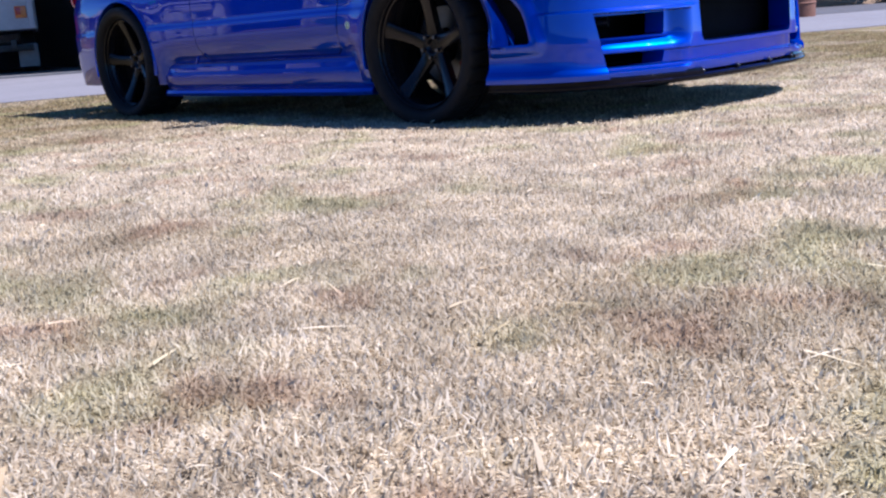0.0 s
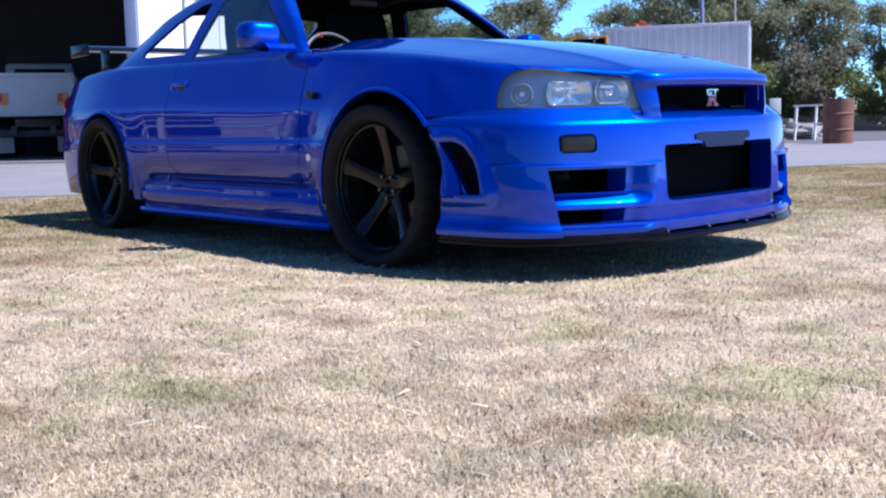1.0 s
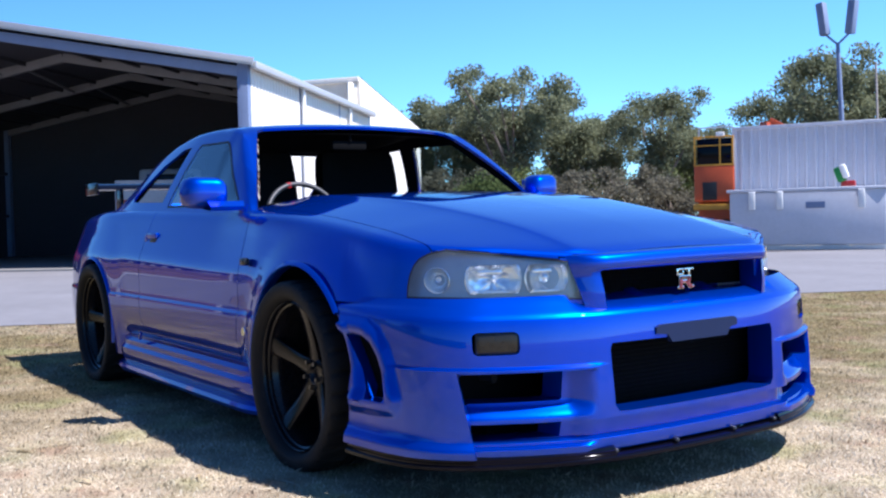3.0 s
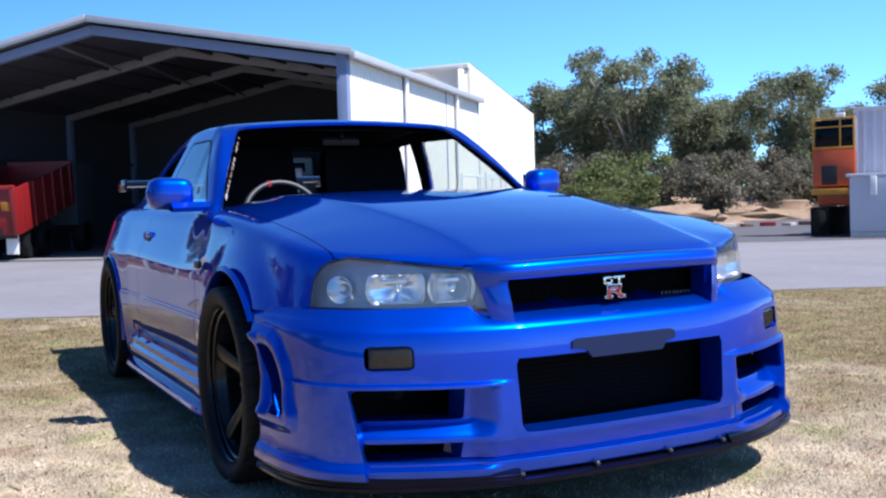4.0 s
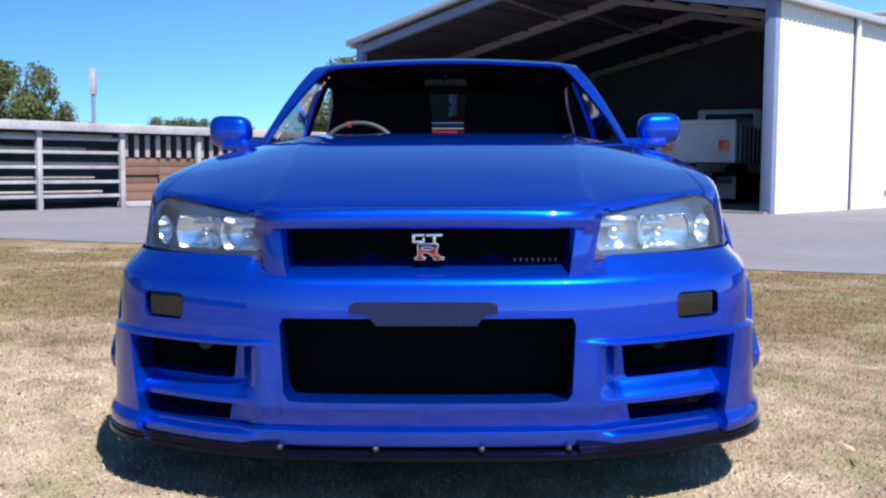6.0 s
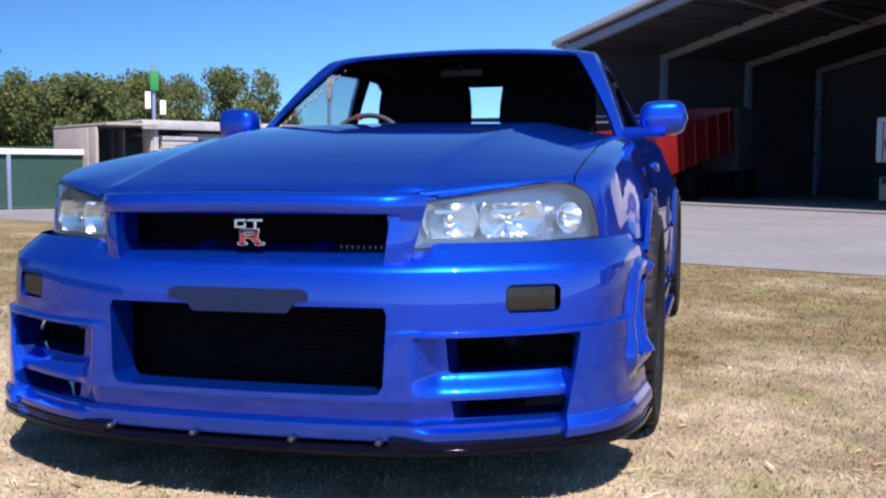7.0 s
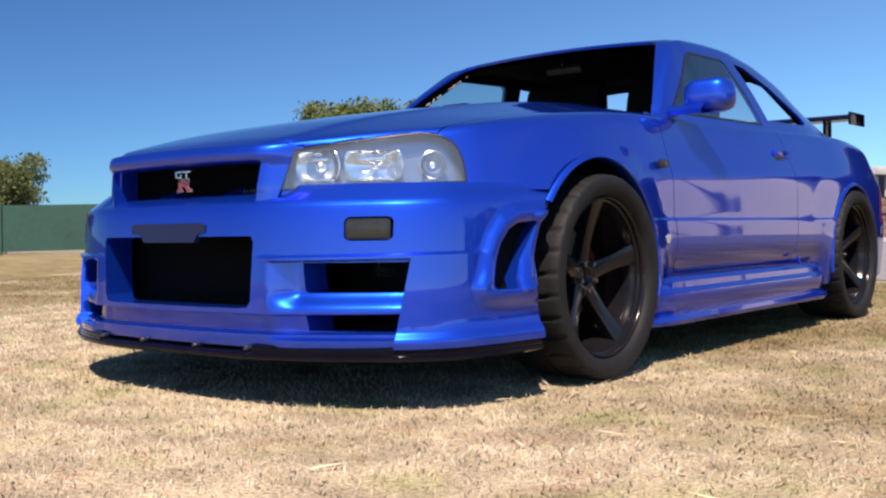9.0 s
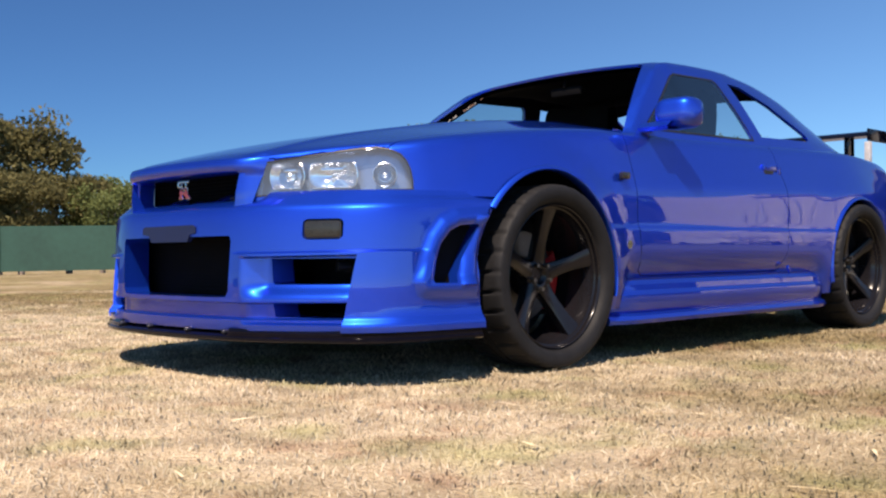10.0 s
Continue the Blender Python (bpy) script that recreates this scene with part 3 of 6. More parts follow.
part("end_wall", ribbed(B[:2], (B + back)[:2], 0, 4.15), WHITEWALL, ob)
bm = bmesh.new()
bm.faces.new([bm.verts.new(p) for p in (A + Vector((0, 0, 5.38)), B + Vector((0, 0, 4.18)), B + back + Vector((0, 0, 4.18)), A + back + Vector((0, 0, 5.38)))])
part("roof", bm, ROOFST, ob)
bm = bmesh.new()
bar(bm, A + Vector((.1, -.2, 4.35)), A + back + Vector((.1, -.2, 4.35)), .5, .10, .01)
part("ledge", bm, WHITEP, ob)

# Pipe racks beside the shed's long wall, and a small parked car there.
def rack_at(name, label, m, length, height, shelves):
    ob = thing(name, label, "rack", m)
    for x in np.linspace(0, length, 4):
        for y in (0, .6):
            part("post", boxes(((x, y, height / 2), (.06, .06, height)), bevel=.006), WHITEP, ob)
    for z in np.linspace(.35, height - .05, shelves):
        for y in (0, .6):
            part("beam", boxes(((length / 2, y, z), (length, .05, .06)), bevel=.006), WHITEP, ob)
    return ob


side_m = shed_m @ Matrix.Translation((W + .5, 5.0, 0)) @ Matrix.Rotation(radians(90), 4, "Z") @ Matrix.Translation((0, -1.0, 0))
rack_at("storage_rack", "white steel pipe rack along the shed wall", side_m, 4.6, 1.75, 3)
for k, z in enumerate((.42, 1.05)):
    for q in range(4):
        bm = bmesh.new()
        rod(bm, (.1 + .1 * q, .1 + .13 * q, z + .08), (4.1 - .2 * q, .1 + .13 * q, z + .08), .045, .045, 8)
        o = solo("pipe", bm, GREYST if q % 2 else TIMBER, "length of pipe lying on the rack", "pipe", "pipes on the rack")
        o.matrix_world = side_m
ob = thing("parked_car", "white hatchback parked beside the cream wall", "car", shed_m @ Matrix.Translation((W + 1.0, 8.3, 0)) @ Matrix.Rotation(radians(90), 4, "Z") @ Matrix.Diagonal((.8, .8, .8, 1)))
bm = bmesh.new()
prof = [(-1.7, .35), (-1.75, .75), (-1.6, .90), (-.9, .95), (-.4, 1.32), (.9, 1.36), (1.45, 1.0), (1.7, .85), (1.72, .40), (1.6, .28), (-1.6, .28)]
l = [bm.verts.new((x, -.75 + (.12 if z > 1.1 else 0), z)) for x, z in prof]
r = [bm.verts.new((x, .75 - (.12 if z > 1.1 else 0), z)) for x, z in prof]
bm.faces.new(l)
bm.faces.new(r[::-1])
for k in range(len(prof)):
    bm.faces.new((l[k], r[k], r[(k + 1) % len(prof)], l[(k + 1) % len(prof)]))
bmesh.ops.recalc_face_normals(bm, faces=bm.faces[:])
bmesh.ops.bevel(bm, geom=bm.edges[:], offset=.05, segments=2, affect="EDGES")
part("body", bm, WHITEP, ob)
for x in (-1.15, 1.15):
    for s in (1, -1):
        rod(bm := bmesh.new(), (x, s * .62, .30), (x, s * .78, .30), .30, .30, 20)
        part("wheel", bm, RUBBER, ob)
for s in (1, -1):
    part("tail_lamp", boxes(((-1.73, s * .6, .78), (.06, .22, .16)), bevel=.02), REDL, ob)
part("rear_window", boxes(((.35, 0, 1.15), (1.6, 1.30, .24)), bevel=.03), GLOSS, ob)

# ---- trucks under the shed roof ----
def tipper(name, label, m, body, wide, high, lift, tilt, axles, lamps):
    """A tip truck seen from its tail: tray with ribs and tailgate, chassis, wheels, cab."""
    ob = thing(name, label, "truck", m)
    tm = Matrix.Translation((0, 0, lift)) @ Matrix.Rotation(radians(-tilt), 4, "Y")
    L = 4.2
    bm = bmesh.new()
    box(bm, (0, 0, high / 2), (.07, wide, high), .015, tm)
    for y in (-wide / 2 + .05, wide / 2 - .05):
        box(bm, (-.03, y, high / 2 + .03), (.12, .12, high + .06), .02, tm)
    box(bm, (-.03, 0, high + .02), (.12, wide, .09), .02, tm)
    part("tailgate", bm, body, ob)
    for s in (1, -1):
        bm = bmesh.new()
        box(bm, (L / 2, s * (wide / 2), high / 2), (L, .05, high), .01, tm)
        tray = part("tray_side", bm, body, ob)
        for k in range(6):
            part("rib", box(bmesh.new(), (.4 + .7 * k, s * (wide / 2 + .03), high / 2), (.08, .06, high), .01, tm), body, tray)
    part("tray_floor", box(bmesh.new(), (L / 2, 0, .03), (L, wide, .08), .01, tm), body, ob)
    part("headboard", box(bmesh.new(), (L, 0, high / 2 + .03), (.08, wide, high + .06), .01, tm), body, ob)
    part("chassis", boxes(((2.6, -.4, .62), (6.2, .12, .2)), ((2.6, .4, .62), (6.2, .12, .2)), ((.05, 0, .55), (.10, wide * .9, .14)), bevel=.01), BLACK, ob)
    for x in axles:
        for s in (1, -1):
            bm = revolve(bmesh.new(), [(.12, .16), (.26, .15), (.28, .17), (.44, .15), (.46, .10), (.46, -.10), (.44, -.15), (.2, -.16)], 28, Matrix.Translation((x, s * (wide / 2 - .20), .46)))
            part("wheel", bm, RUBBER, ob)
    for s in (1, -1):
        part("mud_flap", boxes(((.20, s * (wide / 2 - .22), .38), (.02, .42 if lamps else .27, .50)), bevel=.004), WHITEP if not lamps else GREYWOOD, ob, "pale mud flap")
        if lamps:
            lampo = part("tail_lamp", box(bmesh.new(), (-.06, s * (wide / 2 - .26), high * .42), (.03, .24, .26), .012, tm), AMBER, ob, "square amber and red lamp")
            part("red_lens", box(bmesh.new(), (-.08, s * (wide / 2 - .26) + .05, high * .42 + .02), (.02, .11, .16), .008, tm), REDL, lampo)
        else:
            bm = bmesh.new()
            box(bm, (-.055, s * (wide / 2 - .21), high * .62), (.02, .20, .20), .006, tm)
            part("reflector_plate", bm, DULLAMBER, ob)
    bm = bmesh.new()
    box(bm, (5.4, 0, 1.55), (1.7, wide * .95, 1.7), .12)
    # The red truck's cab is coloured dark to imitate deep shade.
    cab_ob = part("cab", bm, body if lamps else INNER, ob)
    part("cab_window", boxes(((4.54, 0, 2.0), (.02, wide * .7, .5)), bevel=.006), GLOSS, cab_ob)
    return ob


tipper("white_tip_truck", "white tip truck parked inside the open shed", Matrix.Translation((-20.3, 5.25, .04)) @ Matrix.Rotation(radians(157), 4, "Z"), TRUCKWHITE, 1.78, .88, .95, 0, (1.0, 2.0, 5.4), True)
tipper("red_tip_truck", "red tip truck with its tray raised inside the shed", Matrix.Translation((-21.3, -.81, .04)) @ Matrix.Rotation(radians(157), 4, "Z"), TRUCKRED, 1.59, 1.03, .56, 10, (1.0, 2.1, 5.4), False)

# ---- timber store left of the shed ----
store_m = Matrix.Translation((-14.0, -8.95, 0)) @ Matrix.Rotation(radians(142), 4, "Z") @ Matrix.Diagonal((.965, 1, .84, 1))
store = thing("timber_store", "low open timber store with a white sheet roof", "shed", store_m)
part("roof", boxes(((5.2, 1.4, 1.92), (11.0, 3.2, .06)), bevel=.01), OLDWHITE, store, "white sheet roof")
part("fascia", boxes(((5.2, -.22, 1.84), (11.0, .04, .18)), bevel=.005), OLDWHITE, store)
for x in (0, 1.9, 3.7, 5.6, 7.5, 9.4, 10.6):
    part("post", boxes(((x, -.1, .93), (.10, .10, 1.86)), bevel=.008), OLDWHITE, store, "white post")
part("back_wall", boxes(((5.4, 2.9, .95), (11.2, .05, 1.9))), GREYST, store)
for x0 in (3.7, 5.6, 7.5, 8.72):
    for k in range(7):
        part("screen_slat", boxes(((x0 + .15 + .26 * k, -.02, 1.45), (.10, .03, .52)), bevel=.004), GREYWOOD, store)
    for k in range(5):
        for q in range(2):
            part("plank", boxes(((x0 + .48 + .95 * q, .0 + .02 * ((k + q) % 3), .27 + .20 * k), (.93, .05, .19)), bevel=.008), TIMBER, store)
part("sill", boxes(((7.15, -.06, .09), (7.0, .14, .14)), bevel=.01), OLDWHITE, store, "white painted sill")
for z in (.30, .62, .95, 1.28, 1.58):
    part("shelf_beam", boxes(((1.85, -.05, z), (3.6, .09, .07)), bevel=.006), OLDWHITE, store)
    for k in range(5):
        part("board", boxes(((1.95 + .2 * math.sin(9 * z + k), .25 + .28 * k, z + .08), (3.0 + .5 * math.cos(5 * k + z * 7), .22, .07)), bevel=.006), TIMBER if (k + int(z * 10)) % 3 else GREYWOOD, store)
for k in range(13):
    wd = .42 + .34 * abs(math.sin(2.4 * k + .6)) + (.18 if k % 4 == 1 else 0)
    part("bundle_end", boxes(((.12 + wd / 2, -.03 + .02 * (k % 2), .22 + .112 * k), (wd, .26, .094 + .010 * (k % 3))), bevel=.012), OLDWHITE if k % 5 else GREYWOOD, store, "white-painted end of stacked boards")
for y, wide, material in ((.10, .42, GREYWOOD), (1.55, .50, OLDWHITE), (2.10, .50, OLDWHITE), (2.62, .46, OLDWHITE)):
    part("side_panel", boxes(((-.06, y, .95), (.04, wide, 1.7)), bevel=.004), material, store, "peeling side panel")
for k in range(6):
    bm = boxes(((-.35 - .14 * k, .3 + .2 * (k % 2), .12 + .05 * (k % 3)), (.5, .5, .16 + .1 * (k % 3))), bevel=.02)
    o = solo("timber_offcut", bm, TIMBER, "offcut of brown timber on the ground", "timber", "offcuts by the store")
    o.matrix_world = store_m
part("lean_to_roof", boxes(((-.50, 1.25, 1.84), (.98, 3.0, .05)), bevel=.01), GREYWOOD, store, "thin grey lean-to roof")
# A black sheet stands in for the shade inside the lean-to.
part("lean_to_shade", boxes(((-.50, 2.7, .9), (.90, .05, 1.8))), CABIN, store)
part("end_panel", boxes(((-.98, .45, .90), (.05, .40, 1.78)), ((-.98, 1.7, .90), (.05, 2.0, 1.78)), bevel=.006), GREYWOOD, store, "weathered grey end panel")
cover = thing("shade_screen", "green shade cloth screen under a white rail", "screen", store_m @ Matrix.Translation((.52, 0, 0)))
part("cloth", boxes(((-2.9, 1.0, .62), (3.0, .04, 1.14))), SHADE, cover)
part("rail", boxes(((-2.9, .98, 1.24), (3.1, .12, .12)), bevel=.02), WHITEP, cover, "white top rail")
for x in (-1.45, -2.9, -4.35):
    part("post", boxes(((x, .96, .62), (.07, .07, 1.24)), bevel=.008), GREYST, cover)

# Sign post with green and white boards.
ob = thing("sign_post", "post with a green board above white ones", "sign")
rod(bm := bmesh.new(), (-16.9, -10.6, 0), (-16.9, -10.6, 3.0), .04, .04, 10)
part("post", bm, GREYST, ob)
tilt = Matrix.Translation((-16.85, -10.55, 0)) @ Matrix.Rotation(radians(30), 4, "Z")
part("green_board", box(bmesh.new(), (0, 0, 2.62), (.04, .18, .42), .01, tilt), SIGN, ob, "plain green board")
part("white_board", box(bmesh.new(), (.02, .17, 2.05), (.04, .12, .30), .01, tilt), WHITEP, ob)
part("white_board", box(bmesh.new(), (.02, -.14, 2.20), (.04, .11, .36), .01, tilt), WHITEP, ob)

# ---- container, tank and excavator across the yard ----
cont_m = Matrix.Translation((-13.66, 17.16, 0)) @ Matrix.Rotation(radians(31), 4, "Z")
ob = thing("steel_container", "tall white corrugated steel bin behind a tank", "container", cont_m)
part("front_sheet", ribbed((0, 0), (3.35, 0), .9, 2.85, .20, .05), CORTEN, ob, "white corrugated panel")
part("side_sheet", ribbed((3.35, 0), (3.35, 1.6), .9, 2.85, .20, .05), CORTEN, ob)
part("side_sheet", ribbed((0, 1.6), (0, 0), .9, 2.85, .20, .05), CORTEN, ob)
part("back_sheet", ribbed((3.35, 1.6), (0, 1.6), .2, 2.85, .20, .05), CORTEN, ob)
part("top_rail", boxes(((1.68, -.03, 2.87), (3.45, .10, .08)), ((.0, 0, 1.5), (.09, .1, 2.8)), ((3.35, 0, 1.5), (.09, .1, 2.8)), bevel=.012), CORTEN, ob)
part("floor", boxes(((1.68, .8, .9), (3.35, 1.6, .08))), GREYST, ob)
tank = thing("white_tank", "white boxy steel tank on skids", "tank", cont_m)
part("tank_body", boxes(((1.75, -.75, .72), (3.3, 1.2, 1.2)), bevel=.05), CORTEN, tank)
part("tank_lid", boxes(((1.75, -.75, 1.35), (3.42, 1.30, .07)), bevel=.02), CORTEN, tank, "overhanging white lid")
part("side_valve", boxes(((3.50, -1.0, 1.15), (.16, .3, .36)), bevel=.03), BLACK, tank, "black valve box")
part("skid", boxes(((1.75, -1.2, .07), (3.3, .14, .12)), ((1.75, -.3, .07), (3.3, .14, .12)), bevel=.01), WHITEP, tank)
for x in (.6, 1.2, 2.9):
    part("lug", boxes(((x, -1.38, 1.12), (.14, .10, .40)), bevel=.015), WHITEP, tank)
part("label_plate", boxes(((1.95, -1.365, 1.00), (.40, .02, .14)), bevel=.004), GREYST, tank, "blank grey label plate")
part("cap", boxes(((2.6, -.9, 1.45), (.3, .26, .14)), bevel=.03), REDP, tank)
part("can", box(bmesh.new(), (0, 0, 0), (.20, .2, .34), .05, Matrix.Translation((2.44, -1.0, 1.66)) @ Matrix.Rotation(radians(-20), 4, "Y")), SIGN, tank, "green can")
part("can_label", box(bmesh.new(), (.10, -.03, .03), (.14, .2, .32), .05, Matrix.Translation((2.44, -1.0, 1.66)) @ Matrix.Rotation(radians(-20), 4, "Y")), WHITEP, tank, "bright white side of the can")
part("gate_panel", boxes(((4.0, -.6, .55), (.25, .06, 1.0)), bevel=.01), WHITEP, tank)
ex_m = Matrix.Translation((-14.0, 16.9, 0)) @ Matrix.Rotation(radians(31), 4, "Z")
ex = thing("excavator", "orange tracked excavator parked behind the white bin", "excavator", ex_m)
bm = bmesh.new()
box(bm, (0, 1.2, .95), (1.0, 2.0, .5), .06)
box(bm, (-.05, .35, 1.58), (.95, .9, .88), .05)
part("body", bm, ORANGE, ex)
part("engine_grille", boxes(((-.15, -.11, 1.40), (.34, .02, .44)), bevel=.01), BLACK, ex)
part("stripe", boxes(((-.02, .3, 1.02), (1.02, 1.0, .14)), bevel=.01), YELLOW, ex)
bm = bmesh.new()
for x in (-.5, .40):
    for y in (-.08, .78):
        bar(bm, (x, y, 2.0), (x, y, 2.72), .04, .04, .008)
for z in (2.03, 2.70):
    for y in (-.08, .78):
        bar(bm, (-.5, y, z), (.4, y, z), .04, .045, .008)
    for x in (-.5, .4):
        bar(bm, (x, -.08, z), (x, .78, z), .04, .045, .008)
bar(bm, (.10, -.08, 2.03), (.10, -.08, 2.70), .035, .035, .008)
bar(bm, (-.5, -.08, 2.50), (.4, -.08, 2.50), .03, .03, .006)
cabx = part("cab_frame", bm, YELLOW, ex)
part("cab_glass", boxes(((-.05, .37, 2.36), (.82, .76, .62)), bevel=.02), GLOSS, cabx)
part("work_lamp", boxes(((.12, -.12, 2.76), (.20, .08, .10)), bevel=.02), WHITEP, ex, "white work lamp on the cab roof")
bm = bmesh.new()
bar(bm, (-.45, .2, 2.72), (-.45, .2, 2.95), .03, .03)
bar(bm, (.35, .2, 2.72), (.35, .2, 2.95), .03, .03)
bar(bm, (-.45, .2, 2.95), (.35, .2, 2.95), .03, .03)
part("roof_rail", bm, WHITEP, ex)
bm = bmesh.new()
bar(bm, (.6, 2.6, 1.4), (.8, 2.9, 3.2), .25, .35, .03)
bar(bm, (.8, 2.9, 3.2), (1.9, 3.0, 2.6), .22, .30, .03)
part("boom", bm, ORANGE, ex, "orange boom behind the bin")
for s in (0, 1):
    bm = bmesh.new()
    box(bm, (-.35 + .95 * s, 1.0, .34), (.36, 2.6, .62), .20)
    track = part("track", bm, RUBBER, ex)
    for k in range(14):
        part("track_pad", boxes(((-.35 + .95 * s, -.2 + .18 * k, .34), (.40, .05, .66))), RUBBER, track)
mast = thing("light_mast", "tall grey lighting mast with twin lamp heads", "mast")
rod(bm := bmesh.new(), (-15.90, 24.66, 0), (-16.08, 24.54, 5.85), .09, .06, 12)
part("pole", bm, GREYST, mast)
for s in (-1, 1):
    bm = bmesh.new()
    bar(bm, (-16.08, 24.54, 5.80), (-16.08 + s * .26, 24.54 + s * .18, 6.10), .06, .06)
    box(bm, (0, 0, 0), (.26, .24, 1.0), .06, Matrix.Translation((-16.08 + s * .33, 24.54 + s * .23, 6.58)) @ Matrix.Rotation(s * .14, 4, "Y"))
    part("lamp_head", bm, GREYST, mast)
solo("thin_pole", rod(bmesh.new(), (-14.90, 24.80, 0), (-14.97, 24.75, 5.15), .035, .03, 8), GREYWOOD, "thin weathered pole standing in the yard", "pole")
far_pole = thing("far_pole", "distant pole with a pale box on top", "pole")
rod(bm := bmesh.new(), (-50, -19.2, 0), (-50, -19.2, 5.0), .12, .10, 8)
part("pole", bm, GREYST, far_pole)
part("box", boxes(((-50, -19.2, 5.1), (.3, .30, 1.3)), bevel=.05), OLDWHITE, far_pole)

# Soil heaps, rubble and a drum at the yard's end.
def heap(name, label, c, rx, ry, h, material, cat, seed, turn=0):
    bm = bmesh.new()
    bmesh.ops.create_icosphere(bm, subdivisions=4, radius=1)
    bmesh.ops.delete(bm, geom=[v for v in bm.verts if v.co.z < -.15], context="VERTS")
    for v in bm.verts:
        n = noise.noise(v.co * 2.3 + Vector((seed, 0, 0))) * .28 + noise.noise(v.co * 6 + Vector((0, seed, 0))) * .12
        v.co = Vector((v.co.x * rx * (1 + n), v.co.y * ry * (1 + n), max(-.05, v.co.z * h * (1 + n * 1.4))))
    o = solo(name, bm, material, label, cat)
    o.matrix_world = Matrix.Translation((c[0], c[1], ground_z(c[0], c[1]))) @ Matrix.Rotation(radians(turn), 4, "Z")
    return o


heap("soil_mound", "low heap of pale sandy soil", (-27.5, 22.5), 2.6, 1.6, .7, SAND, "heap", 1, 40)
heap("soil_mound", "long bank of reddish soil below the trees", (-36, 28), 9, 3, 1.0, SAND, "heap", 2, 40)
heap("soil_mound", "long bank of reddish soil below the trees", (-24, 40), 12, 4, 1.1, SAND, "heap", 3, 20)
heap("rubble_mound", "heap of white rubble and scrap", (-25.6, 20.6), 1.0, .6, .5, WHITEP, "rubble", 4)
heap("rubble_mound", "low heap of grey rubble beside the yard", (-12.2, 22.9), 1.3, .9, .45, CONCRETE, "rubble", 5)
for k in range(16):
    o = solo("concrete_block", box(bmesh.new(), (0, 0, 0), (.22 + .20 * ((k * 7) % 5) / 5, .20, .14 + .10 * ((k * 3) % 4) / 4), .025), CONCRETE, "broken pale concrete block in the rubble heap", "block", "rubble blocks")
    o.matrix_world = Matrix.Translation((-12.2 + 1.15 * math.cos(k * 2.4) * (.3 + .05 * k), 22.6 + .7 * math.sin(k * 2.4) * (.3 + .05 * k), .50 - .022 * k + ground_z(-12.2, 22.6))) @ Matrix.Rotation(k * 1.7, 4, "Z") @ Matrix.Rotation(.5 * math.sin(k * 3.1), 4, "X")
heap("rubble_mound", "small heap of dark rubble", (-28.3, 19.2), .9, .6, .7, DARKASPH, "rubble", 6)
for k in range(10):
    bm = boxes(((0, 0, .12), (.5 + .12 * (k % 3), .3, .10 + .06 * (k % 2))), bevel=.01)
    o = solo("board_scrap", bm, (TRUCKRED, GREYWOOD, TIMBER)[k % 3], "scrap board lying by the soil heap", "scrap", "scrap boards")
    o.matrix_world = Matrix.Translation((-24.0 + .45 * k, 21.5 + .5 * k, -.06)) @ Matrix.Rotation(k * 1.3, 4, "Z")
bm = revolve(bmesh.new(), [(.001, .0), (.30, 0), (.30, .28), (.315, .30), (.30, .32), (.30, .60), (.315, .62), (.30, .64), (.30, .92), (.001, .92)], 24, Matrix.Translation((-8.3, 18.6, ground_z(-8.3, 18.6) - .02)) @ Matrix.Rotation(radians(90), 4, "X") @ Matrix.Diagonal((1.08, 1.1, 1.08, 1)))
solo("steel_drum", bm, RUST, "rusty brown steel drum standing in the yard", "drum")
bm = bmesh.new()
for k in range(3):
    bar(bm, (-10.9 + .55 * k, 21.3, -.05), (-10.85 + .55 * k, 21.3, .92), .05, .05)
bar(bm, (-10.95, 21.3, .90), (-9.70, 21.3, .90), .04, .04)
bar(bm, (-10.9, 21.32, .45), (-9.75, 21.32, .45), .03, .03)
solo("scrap_frame", bm, WHITEP, "pale welded scrap frame by the drum", "frame")

# ---- fence ----
fence = thing("shade_cloth_fence", "long fence hung with dark green shade cloth", "fence")
line = spline([(40, -40), (10, -37), (-9, -32), (-22, -24), (-31, -15.5)], 40)
bm = bmesh.new()
grid(bm, [[(p.x, p.y, ground_z(p.x, p.y) + .12), (p.x + .03 * math.sin(i * 2.1), p.y, ground_z(p.x, p.y) + .75), (p.x, p.y, ground_z(p.x, p.y) + 1.62)] for i, p in enumerate(line)])
part("cloth", bm, SHADE, fence, "green shade cloth")
for p in line[::2]:
    rod(bm := bmesh.new(), (p.x, p.y + .05, ground_z(p.x, p.y)), (p.x, p.y + .05, ground_z(p.x, p.y) + 1.65), .03, .03, 8)
    part("post", bm, SHADE, fence)


